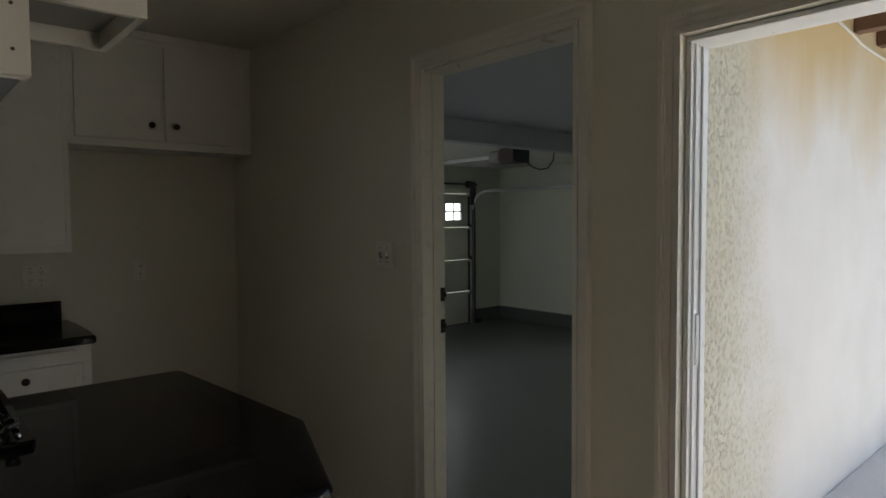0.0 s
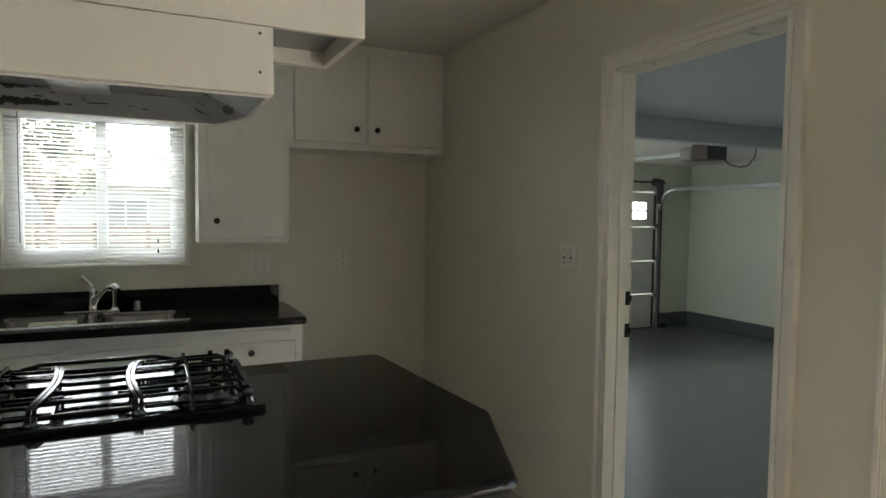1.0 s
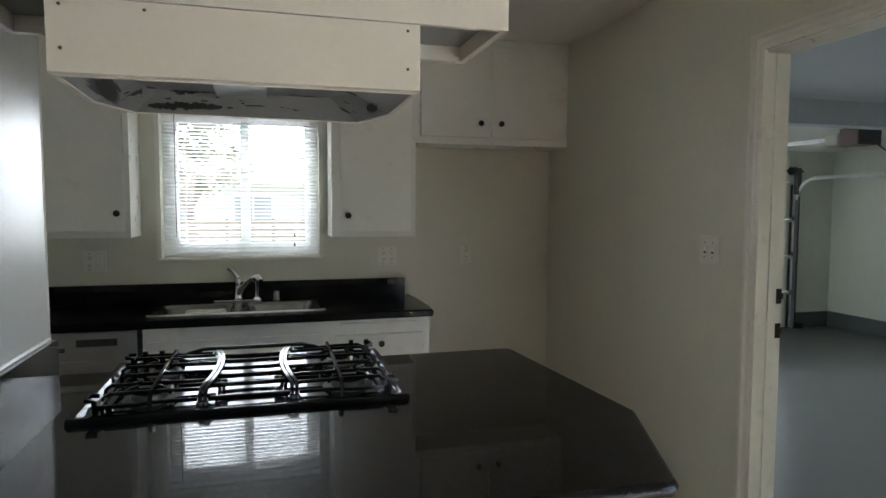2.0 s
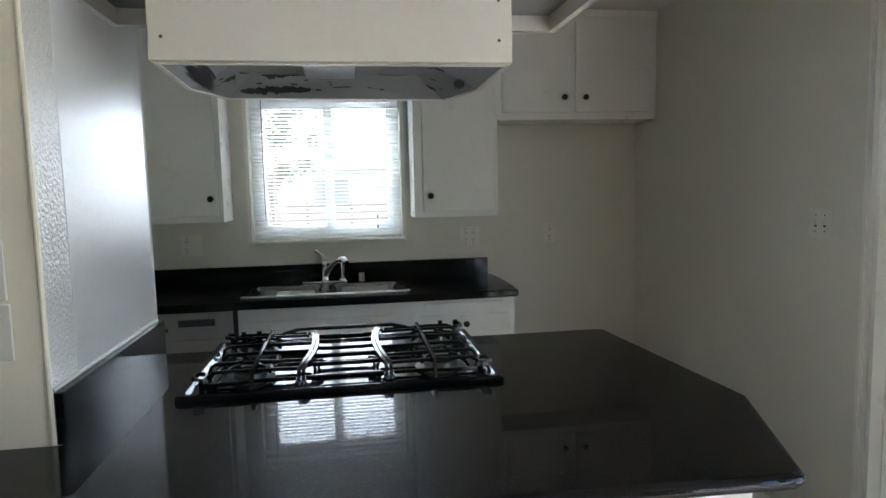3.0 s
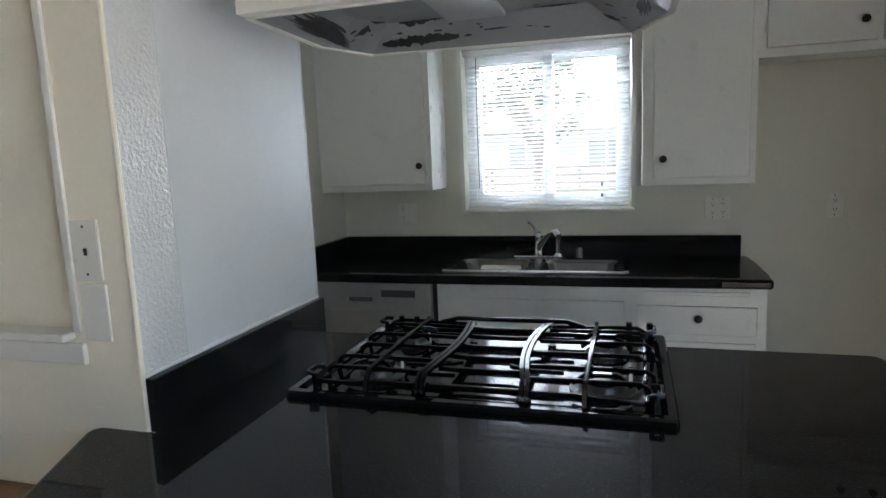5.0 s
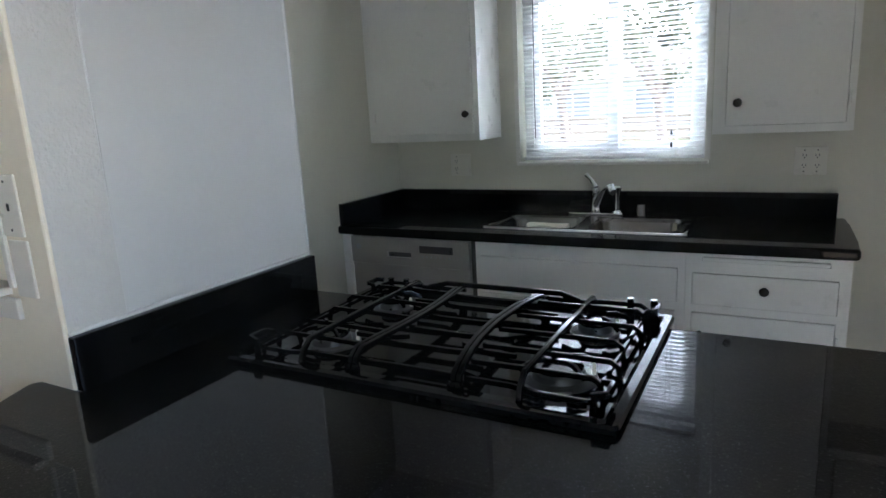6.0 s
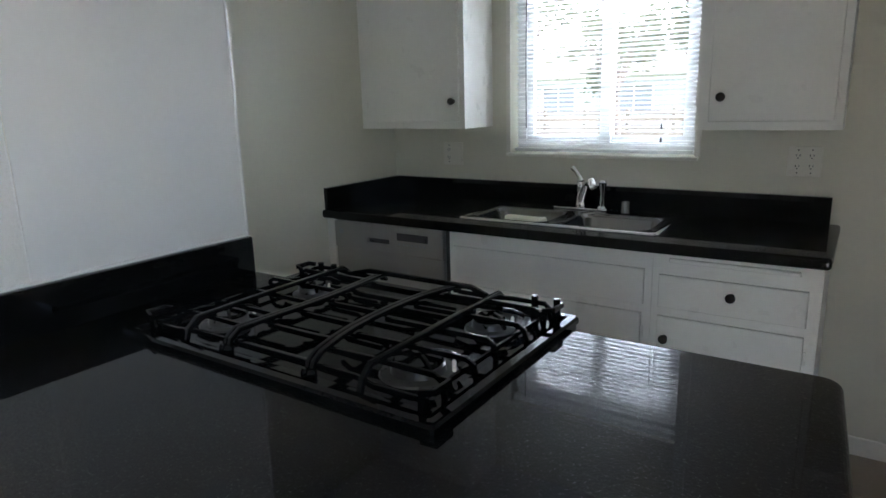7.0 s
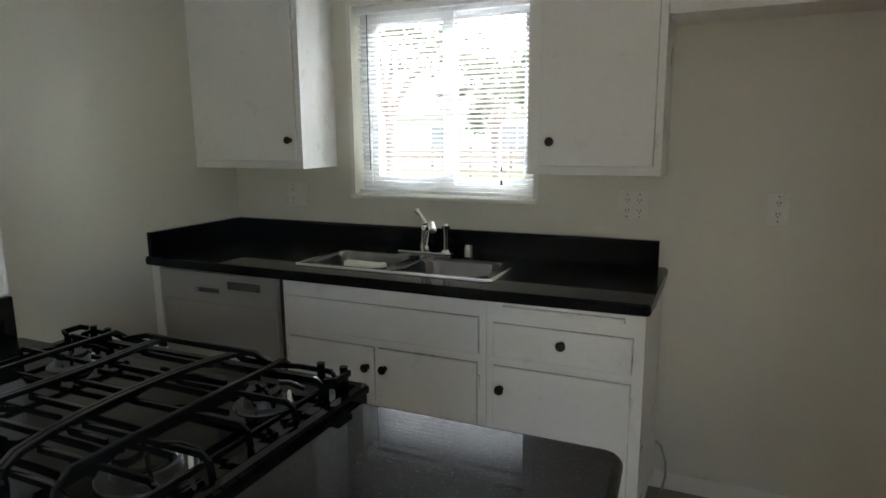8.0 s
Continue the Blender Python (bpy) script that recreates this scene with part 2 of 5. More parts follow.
def boxed(x0, x1, y0, y1, z0, z1, bevel=0.0, segments=2):
    bm = box(bmesh.new(), x0, x1, y0, y1, z0, z1)
    if bevel:
        bmesh.ops.bevel(bm, geom=bm.edges[:], offset=bevel, segments=segments, affect="EDGES", profile=0.5)
    return bm


def cells(xs, ys, zs, solid):
    """A solid made of the filled cells of a grid, with no faces inside."""
    bm = bmesh.new()
    n = (len(xs) - 1, len(ys) - 1, len(zs) - 1)
    cache = {}

    def v(i, j, k):
        if (i, j, k) not in cache:
            cache[i, j, k] = bm.verts.new((xs[i], ys[j], zs[k]))
        return cache[i, j, k]

    def filled(i, j, k):
        return 0 <= i < n[0] and 0 <= j < n[1] and 0 <= k < n[2] and solid(i, j, k)

    for i in range(n[0]):
        for j in range(n[1]):
            for k in range(n[2]):
                if not filled(i, j, k):
                    continue
                for d, q in (((-1, 0, 0), ((0, 0, 0), (0, 0, 1), (0, 1, 1), (0, 1, 0))), ((1, 0, 0), ((1, 0, 0), (1, 1, 0), (1, 1, 1), (1, 0, 1))),
                             ((0, -1, 0), ((0, 0, 0), (1, 0, 0), (1, 0, 1), (0, 0, 1))), ((0, 1, 0), ((0, 1, 0), (0, 1, 1), (1, 1, 1), (1, 1, 0))),
                             ((0, 0, -1), ((0, 0, 0), (0, 1, 0), (1, 1, 0), (1, 0, 0))), ((0, 0, 1), ((0, 0, 1), (1, 0, 1), (1, 1, 1), (0, 1, 1)))):
                    if not filled(i + d[0], j + d[1], k + d[2]):
                        bm.faces.new([v(i + a, j + b, k + c) for a, b, c in q])
    return bm


def wall_x(y0, y1, x0, x1, z0, z1, holes=()):
    """A wall along x, with holes (x0, x1, z0, z1) through it."""
    xs = sorted({x0, x1, *[h[0] for h in holes], *[h[1] for h in holes]})
    zs = sorted({z0, z1, *[h[2] for h in holes], *[h[3] for h in holes]})
    return cells(xs, [y0, y1], zs, lambda i, j, k: not any(h[0] <= xs[i] < h[1] and h[2] <= zs[k] < h[3] for h in holes))


def wall_y(x0, x1, y0, y1, z0, z1, holes=()):
    """A wall along y, with holes (y0, y1, z0, z1) through it."""
    ys = sorted({y0, y1, *[h[0] for h in holes], *[h[1] for h in holes]})
    zs = sorted({z0, z1, *[h[2] for h in holes], *[h[3] for h in holes]})
    return cells([x0, x1], ys, zs, lambda i, j, k: not any(h[0] <= ys[j] < h[1] and h[2] <= zs[k] < h[3] for h in holes))


def loft(bm, loops, close=True, cap_start=False, cap_end=False):
    rows = [[bm.verts.new(p) for p in loop] for loop in loops]
    n = len(rows[0])
    for a, b in zip(rows, rows[1:]):
        for i in range(n if close else n - 1):
            j = (i + 1) % n
            bm.faces.new((a[i], a[j], b[j], b[i]))
    if cap_start:
        bm.faces.new(rows[0][::-1])
    if cap_end:
        bm.faces.new(rows[-1])
    return bm


def tube(bm, points, r, seg=8, flat=1.0):
    """A rod of radius r along points, with closed ends."""
    pts = [Vector(p) for p in points]
    loops = []
    for i, p in enumerate(pts):
        d = (pts[min(i + 1, len(pts) - 1)] - pts[max(i - 1, 0)]).normalized()
        up = Vector((0, 0, 1)) if abs(d.z) < 0.95 else Vector((0, 1, 0))
        s = d.cross(up).normalized()
        u = s.cross(d).normalized()
        rr = r[i] if isinstance(r, (list, tuple)) else r
        loops.append([p + s * (rr * math.cos(2 * math.pi * k / seg)) + u * (rr * flat * math.sin(2 * math.pi * k / seg)) for k in range(seg)])
    return loft(bm, loops, True, True, True)


def lathe(bm, profile, at, axis="z", seg=20):
    """A turned body: profile of (radius, height along the axis)."""
    loops = []
    for r, h in profile:
        ring = []
        for k in range(seg):
            a = 2 * math.pi * k / seg
            c, s = max(r, 1e-4) * math.cos(a), max(r, 1e-4) * math.sin(a)
            q = {"z": (c, s, h), "y": (c, -h, s), "x": (-h, c, s)}[axis]
            ring.append(Vector(at) + Vector(q))
        loops.append(ring)
    return loft(bm, loops, True, True, True)


def round_poly(pts, radii, seg=5):
    """A polygon with rounded corners."""
    out, n = [], len(pts)
    for i, p in enumerate(pts):
        p, a, b = Vector(p), Vector(pts[i - 1]), Vector(pts[(i + 1) % n])
        r = radii[i] if isinstance(radii, (list, tuple)) else radii
        if not r:
            out.append(p)
            continue
        u, v = (a - p).normalized(), (b - p).normalized()
        half = math.acos(max(-1, min(1, u.dot(v)))) / 2
        cut = r / math.tan(half)
        s, e = p + u * cut, p + v * cut
        centre = p + (u + v).normalized() * (r / math.sin(half))
        for k in range(seg + 1):
            q = s.lerp(e, k / seg) - centre
            out.append(centre + q.normalized() * r)
    return out


def prism(pts, z0, z1, bevel=0.0, segments=3):
    bm = bmesh.new()
    loft(bm, [[(p[0], p[1], z0) for p in pts], [(p[0], p[1], z1) for p in pts]], True, True, True)
    if bevel:
        flat = [e for e in bm.edges if abs(e.verts[0].co.z - e.verts[1].co.z) < 1e-6]
        bmesh.ops.bevel(bm, geom=flat, offset=bevel, segments=segments, affect="EDGES", profile=0.5)
    return bm


def bullnose(pts, z0, z1, segments=10):
    """A slab with a half-round edge."""
    area = sum(a[0] * b[1] - b[0] * a[1] for a, b in zip(pts, pts[1:] + pts[:1]))
    turn, r, rings = (1 if area > 0 else -1), (z1 - z0) / 2, []
    for k in range(segments + 1):
        a = math.pi * (k / segments - 0.5)
        d, ring = r * (1 - math.cos(a)) * turn, []
        for i, p in enumerate(pts):
            e = (Vector(p) - Vector(pts[i - 1])).normalized()
            f = (Vector(pts[(i + 1) % len(pts)]) - Vector(p)).normalized()
            n1, n2 = Vector((-e.y, e.x)), Vector((-f.y, f.x))
            n = (n1 + n2).normalized()
            q = Vector(p) + n * d / max(0.5, n.dot(n1))
            ring.append((q.x, q.y, z0 + r + r * math.sin(a)))
        rings.append(ring)
    bm = bmesh.new()
    loft(bm, rings, True, True, True)
    return bm


def rect(x0, x1, y0, y1, r, seg=4):
    return round_poly([(x0, y0), (x1, y0), (x1, y1), (x0, y1)], r, seg)


# ---- the house's setting ----
EAST, NORTH, WEST, CEIL = 2.09, 4.205, -0.92, 2.40
WIN = (-0.207, 0.643, 1.155, 1.985)
DOOR = (1.648, 2.414, 0.0, 2.018)
SLIDE = (-1.45, 1.314, 0.03, 1.904)
CHASE_X, CHASE_S, CHASE_N = -0.297, 1.93, 2.672

setting("floor", box(bmesh.new(), -3.74, 2.20, -2.74, 4.345, -0.15, -0.006), M_GROUT, "grout bed of the brown tiled kitchen floor", "floor")
setting("ceiling", box(bmesh.new(), -3.74, 2.20, -2.74, 4.345, CEIL, CEIL + 0.1), M_CEIL, "off-white painted plaster ceiling over the kitchen", "ceiling")
setting("wall_north", wall_x(NORTH, NORTH + 0.14, -1.06, EAST, -0.006, CEIL, [WIN]), M_WALL, "cream painted kitchen wall with a window", "wall")
setting("wall_east", wall_y(EAST, EAST + 0.11, -2.74, NORTH + 0.14, -0.006, CEIL, [DOOR, SLIDE]), M_WALL, "cream painted wall with garage and patio doorways", "wall")
setting("wall_kitchen_west", wall_y(WEST - 0.14, WEST, CHASE_N, NORTH, -0.006, CEIL), M_WALL, "cream painted wall beside the sink counter", "wall")
setting("wall_south", wall_x(-2.74, -2.6, -3.74, EAST, -0.006, CEIL), M_TAUPE, "unseen closing wall of the dining end, toned down to taupe", "wall")
setting("wall_dining_west", wall_y(-3.74, -3.6, -2.6, CHASE_S, -0.006, CEIL), M_TAUPE, "unseen end wall of the dining room, toned down to taupe", "wall")
NICHE = (-1.75, -0.455, 1.10, 2.10)
setting("wall_dining_north", wall_x(CHASE_S, CHASE_S + 0.14, -3.74, CHASE_X + 0.004 - 0.006, -0.006, CEIL, [NICHE]), M_WALL_LIT,
        "cream wall with a cased recess, warm daylight put into its colour", "wall")
setting("wall_end_strip", boxed(CHASE_X - 0.002, CHASE_X + 0.003, CHASE_S + 0.003, CHASE_S + 0.137, 0.9, CEIL), M_PEEL,
        "glossy orange-peel painted end of the wall beside the cooktop", "wall")
setting("wall_chase_side", wall_y(CHASE_X - 0.12, CHASE_X, CHASE_S + 0.14, CHASE_N, -0.006, CEIL), M_GLOSS,
        "glossy white painted side wall beside the cooktop", "wall")
setting("wall_chase_back", wall_x(CHASE_N - 0.12, CHASE_N, WEST - 0.14, CHASE_X - 0.12, -0.006, CEIL), M_WALL, "cream painted back of the wall beside the cooktop", "wall")
setting("wall_recess_back", box(bmesh.new(), NICHE[0] + 0.001, NICHE[1] - 0.001, CHASE_S + 0.03, CHASE_S + 0.13, NICHE[2] + 0.001, 2.099), M_WALL_LIT,
        "yellowish back panel of the cased recess, lightened for daylight", "wall")
# recess trim
setting("trim_recess_sill", boxed(NICHE[0] + 0.002, NICHE[1] - 0.002, CHASE_S - 0.03, CHASE_S + 0.029, NICHE[2] + 0.001, NICHE[2] + 0.018, 0.004), M_TRIM,
        "cream painted sill of the recess", "trim")
setting("trim_recess_apron", boxed(NICHE[0] - 0.02, NICHE[1] + 0.028, CHASE_S - 0.012, CHASE_S, NICHE[2] - 0.05, NICHE[2] - 0.005, 0.003), M_TRIM,
        "cream painted apron under the recess sill", "trim")
setting("trim_recess_casing", boxed(NICHE[1] + 0.004, NICHE[1] + 0.022, CHASE_S - 0.008, CHASE_S, NICHE[2] + 0.017, 2.13, 0.002), M_TRIM,
        "cream painted casing beside the recess", "trim")
setting("trim_chase_corner", tube(bmesh.new(), [(CHASE_X - 0.001, CHASE_S + 0.001, 0.915), (CHASE_X - 0.001, CHASE_S + 0.001, CEIL - 0.001)], 0.006, 10), M_WALL_LIT,
        "cream plastered rounded corner of the wall", "trim")
setting("trim_chase_north_corner", tube(bmesh.new(), [(CHASE_X - 0.002, CHASE_N - 0.002, 0.03), (CHASE_X - 0.002, CHASE_N - 0.002, CEIL - 0.001)], 0.006, 10), M_BEAD,
        "glossy white painted rounded wall corner", "trim")
setting("trim_panel_seam", tube(bmesh.new(), [(CHASE_X, 2.066, 1.03), (CHASE_X + 0.0004, 2.064, 1.5), (CHASE_X, 2.067, CEIL - 0.001)], 0.0035, 8), M_BEAD,
        "painted vertical seam in the glossy wall panel", "trim")
setting("trim_splash_caulk", tube(bmesh.new(), [(CHASE_X + 0.002, CHASE_S + 0.004, 1.0285), (CHASE_X + 0.002, 2.664, 1.0285)], 0.006, 8), M_BEAD,
        "white caulk bead along the granite splash", "trim")
setting("trim_dado", boxed(-3.5, -0.47, CHASE_S - 0.022, CHASE_S, 0.72, 0.762, 0.006), M_WOOD, "brown stained dado rail on the dining wall", "trim")
# baseboards
setting("baseboard_north", boxed(1.17, EAST - 0.012, NORTH - 0.012, NORTH, 0.0, 0.075, 0.003), M_TRIM, "cream painted baseboard of the empty fridge bay", "baseboard")
setting("baseboard_east", boxed(EAST - 0.012, EAST, 2.44, NORTH, 0.0, 0.075, 0.003), M_TRIM, "cream painted baseboard along the side wall", "baseboard")


def casing(prefix, y0, y1, top, width, label, reach=0.0):
    """Stepped casing round an opening of the east wall."""
    bm = bmesh.new()
    for a, b, proud in ((0.0, 0.28, 0.016), (0.28, 0.36, 0.011), (0.36, 0.70, 0.014), (0.70, 0.78, 0.019), (0.78, 1.0, 0.024)):
        p, q = a * width, b * width
        box(bm, EAST - proud, EAST - 0.0003, y1 + p, y1 + q, 0.0, top + p)
        box(bm, EAST - proud, EAST - 0.0003, y0 - q, y0 - p, 0.0, top + p)
        box(bm, EAST - proud, EAST - 0.0003, y0 - q, y1 + q, top + p, top + q)
    setting(prefix, bm, M_TRIM, label, "trim")


casing("trim_garage_door", DOOR[0] + 0.010, DOOR[1] - 0.032, DOOR[3] - 0.012, 0.060, "cream painted moulded casing of the garage doorway")
casing("trim_patio_door", SLIDE[0], SLIDE[1], SLIDE[3], 0.058, "cream painted casing of the patio doorway")
# door jamb lining with strikes
bm = bmesh.new()
box(bm, EAST + 0.0003, EAST + 0.115, DOOR[1] - 0.016, DOOR[1] - 0.0002, 0, DOOR[3] - 0.017)
box(bm, EAST + 0.0003, EAST + 0.115, DOOR[0] + 0.0002, DOOR[0] + 0.016, 0, DOOR[3] - 0.017)
box(bm, EAST + 0.0003, EAST + 0.115, DOOR[0] + 0.0002, DOOR[1] - 0.0002, DOOR[3] - 0.017, DOOR[3] - 0.0004)
box(bm, EAST + 0.05, EAST + 0.085, DOOR[1] - 0.022, DOOR[1] - 0.0165, 0, DOOR[3] - 0.018)
box(bm, EAST + 0.05, EAST + 0.085, DOOR[0] + 0.017, DOOR[0] + 0.028, 0, DOOR[3] - 0.018)
setting("door_frame", bm, M_TRIM, "cream painted jamb of the open garage doorway", "door frame")
for z in (1.115, 0.985):
    s = thing("strike_plate", (EAST + 0.09, DOOR[1] - 0.016, z), "dark metal strike plate let into the door jamb", "strike plate", "strike plates on the jamb")
    part("plate", boxed(EAST + 0.087, EAST + 0.112, DOOR[1] - 0.021, DOOR[1] - 0.0165, z - 0.028, z + 0.028, 0.002), M_BRONZE, s)
    part("lip", boxed(EAST + 0.098, EAST + 0.116, DOOR[1] - 0.026, DOOR[1] - 0.0165, z - 0.012, z + 0.012, 0.003), M_BRONZE, s)

# patio sliding door frame
slider = thing("patio_door_frame", (EAST + 0.07, 0.3, 0.03), "white vinyl sliding patio door frame, standing open", "patio door")
for y0, y1, proud in ((SLIDE[1] - 0.010, SLIDE[1] - 0.002, 0.0), (SLIDE[0] + 0.002, SLIDE[0] + 0.03, 0.0)):
    part("jamb", boxed(EAST + 0.012, EAST + 0.125, y0, y1, 0.06, SLIDE[3] - 0.017, 0.003), M_VINYL, slider)
for x in (0.013, 0.042, 0.082):
    part("track_rib", boxed(EAST + x, EAST + x + 0.010, SLIDE[1] - 0.017, SLIDE[1] - 0.0105, 0.06, SLIDE[3] - 0.017, 0.002), M_VINYL, slider)
part("head", boxed(EAST + 0.012, EAST + 0.125, SLIDE[0] + 0.002, SLIDE[1] - 0.002, SLIDE[3] - 0.0165, SLIDE[3] - 0.002, 0.003), M_VINYL, slider)
part("sill", boxed(EAST + 0.012, EAST + 0.125, SLIDE[0] + 0.002, SLIDE[1] - 0.002, 0.031, 0.0595, 0.003), M_VINYL, slider)
part("latch_keeper", boxed(EAST + 0.050, EAST + 0.070, SLIDE[1] - 0.020, SLIDE[1] - 0.0105, 1.02, 1.16, 0.003), M_KEEPER, slider, "pale grey metal latch keeper")
panel = thing("sliding_glass_panel", (EAST + 0.1, -0.3, 0.06), "white framed glass sliding door panel, slid open", "patio door")
part("frame", cells([EAST + 0.090, EAST + 0.113], [SLIDE[0] + 0.031, SLIDE[0] + 0.10, -0.22, -0.15], [0.0605, 0.14, 1.80, 1.872], lambda i, j, k: not (j == 1 and k == 1)), M_VINYL, panel)
pg = part("pane", box(bmesh.new(), EAST + 0.099, EAST + 0.104, SLIDE[0] + 0.095, -0.215, 0.135, 1.805), M_GLASS, panel)
pg.visible_shadow = False

# kitchen window
window = thing("window_1", (0.22, NORTH + 0.1, WIN[2]), "white vinyl two-pane sliding kitchen window", "window", kind="structure")
wx0, wx1, wz0, wz1 = WIN
part("window_frame", wall_x(NORTH + 0.075, NORTH + 0.135, wx0 + 0.001, wx1 - 0.001, wz0 + 0.001, wz1 - 0.001,
                            [(wx0 + 0.045, wx1 - 0.045, wz0 + 0.045, wz1 - 0.045)]), M_VINYL, window)
part("sash_left", wall_x(NORTH + 0.080, NORTH + 0.103, wx0 + 0.0455, 0.255, wz0 + 0.0455, wz1 - 0.0455, [(wx0 + 0.082, 0.205, wz0 + 0.082, wz1 - 0.082)]), M_VINYL, window)
part("sash_right", wall_x(NORTH + 0.106, NORTH + 0.130, 0.205, wx1 - 0.0455, wz0 + 0.0455, wz1 - 0.0455, [(0.258, wx1 - 0.075, wz0 + 0.075, wz1 - 0.075)]), M_VINYL, window)
for x0, x1, y in ((wx0 + 0.08, 0.207, NORTH + 0.09), (0.256, wx1 - 0.073, NORTH + 0.117)):
    g = part("pane", box(bmesh.new(), x0, x1, y, y + 0.004, wz0 + 0.073, wz1 - 0.073), M_GLASS, window)
    g.visible_shadow = False
part("window_sill", boxed(wx0 - 0.014, wx1 + 0.016, NORTH - 0.028, NORTH + 0.074, wz0 - 0.016, wz0 - 0.0005, 0.004), M_TRIM, window, "cream painted wooden sill")
bm = bmesh.new()
for x0, x1 in ((wx0 - 0.022, wx0), (wx1, wx1 + 0.022)):
    box(bm, x0, x1, NORTH - 0.008, NORTH, wz0, wz1)
box(bm, wx0 - 0.022, wx1 + 0.022, NORTH - 0.009, NORTH, wz1, wz1 + 0.022)
part("window_casing", bm, M_TRIM, window)

# venetian blind
blind = thing("venetian_blind", (0.22, NORTH + 0.03, wz1 - 0.03), "white horizontal venetian blind, lowered with open slats", "blind")
part("head_rail", boxed(wx0 + 0.006, wx1 - 0.006, NORTH + 0.012, NORTH + 0.050, wz1 - 0.034, wz1 - 0.003, 0.003), M_SLAT, blind)
part("bottom_rail", boxed(wx0 + 0.010, wx1 - 0.010, NORTH + 0.016, NORTH + 0.044, wz0 + 0.008, wz0 + 0.022, 0.003), M_SLAT, blind)
me = None
count, pitch = 36, 0.0202
for i in range(count):
    z = wz0 + 0.040 + i * pitch
    if me is None:
        bm = bmesh.new()
        prof = [(-0.0125 + 0.025 * k / 5, 0.0022 * (1 - (2 * k / 5 - 1) ** 2)) for k in range(6)]
        tilt = radians(-14)
        prof = [(u * math.cos(tilt) - w * math.sin(tilt), u * math.sin(tilt) + w * math.cos(tilt)) for u, w in prof]
        loop = [(u, w) for u, w in prof] + [(u, w - 0.0007) for u, w in prof[::-1]]
        loft(bm, [[(x, u, w) for u, w in loop] for x in (-0.412, 0.412)], True, True, True)
        bmesh.ops.recalc_face_normals(bm, faces=bm.faces)
        me = bpy.data.meshes.new("slat")
        bm.to_mesh(me)
        bm.free()
        me.materials.append(M_SLAT)
    ob = new("slat", me)
    ob.parent = blind
    ob.location = Vector((0.22, NORTH + 0.030, z)) - ORIGIN[blind.name]
    ob.rotation_euler = (radians(random.uniform(-1.5, 1.5)), radians(random.uniform(-0.08, 0.08)), 0)
for x in (-0.08, 0.22, 0.52):
    for y in (0.0155, 0.0445):
        part("ladder_cord", tube(bmesh.new(), [(x, NORTH + y, wz0 + 0.02), (x, NORTH + y, wz1 - 0.03)], 0.0009, 5), M_CORD, blind)
part("tilt_wand", tube(bmesh.new(), [(-0.13, NORTH + 0.006, wz1 - 0.04), (-0.132, NORTH + 0.006, 1.60), (-0.130, NORTH + 0.006, 1.27)], 0.0022, 6), M_DISH_DARK, blind, "grey tilt wand")
part("lift_cord", tube(bmesh.new(), [(0.500, NORTH + 0.006, wz1 - 0.03), (0.503, NORTH + 0.006, 1.6), (0.502, NORTH + 0.006, 1.245)], 0.0011, 5), M_CORD, blind)
for z in (1.27, 1.215):
    part("cord_tassel", lathe(bmesh.new(), [(0.0015, 0.02), (0.005, 0.008), (0.006, 0.0), (0.003, -0.004)], (0.502, NORTH + 0.006, z), "z", 10), M_DISH_DARK, blind, "dark cord tassel", True)

# ---- kitchen cabinets ----


def knob(parent, x, y, z, face="y"):
    """A turned bronze cabinet knob that points away from a front."""
    bm = lathe(bmesh.new(), [(0.011, -0.0005), (0.011, 0.003), (0.006, 0.006), (0.006, 0.013), (0.014, 0.017), (0.0165, 0.022), (0.015, 0.027), (0.008, 0.030), (0.0, 0.0305)],
               (x, y, z), face, 16)
    return part("knob", bm, M_BRONZE, parent, "dark bronze knob", True)


def door_panel(parent, name, x0, x1, z0, z1, y, knob_at=None, hinge_x=None, label=""):
    """A flat painted front, slightly proud, with rounded edges; its knob is its sub-part."""
    d = part(name, boxed(x0 + 0.002, x1 - 0.002, y - 0.007, y + 0.017, z0 + 0.002, z1 - 0.002, 0.003), M_CAB, parent, label)
    if knob_at:
        knob(d, knob_at[0], y - 0.007, knob_at[1])
    if hinge_x:
        for z in (z1 - 0.07, z0 + 0.09):
            part("hinge", tube(bmesh.new(), [(hinge_x, y - 0.006, z - 0.022), (hinge_x, y - 0.006, z + 0.022)], 0.0045, 8), M_CAB, d, "", True)
    return d


def carcass(x0, x1, y0, y1, z0, z1, openings, depth=0.022):
    """A cabinet body with a face frame: shallow dark-seamed openings in its front."""
    xs = sorted({x0, x1, *[o[0] for o in openings], *[o[1] for o in openings]})
    zs = sorted({z0, z1, *[o[2] for o in openings], *[o[3] for o in openings]})
    return cells(xs, [y0, y0 + depth, y1], zs,
                 lambda i, j, k: j == 1 or not any(o[0] <= xs[i] < o[1] and o[2] <= zs[k] < o[3] for o in openings))


def upper_cabinet(x0, x1, y0, z0, doors, label, group="wall cabinets"):
    cab = thing("wall_cabinet", ((x0 + x1) / 2, NORTH, z0), label, "cabinet", group)
    part("body", carcass(x0, x1, y0, NORTH - 0.0005, z0, CEIL - 0.002, [d[:4] for d in doors]), M_CAB, cab)
    for d in doors:
        door_panel(cab, "door", d[0], d[1], d[2], d[3], y0, d[4], d[5])
    part("cornice", boxed(x0 - 0.001, x1 + 0.001, y0 - 0.012, y0 - 0.0005, CEIL - 0.045, CEIL - 0.002, 0.004), M_CAB, cab)
    return cab


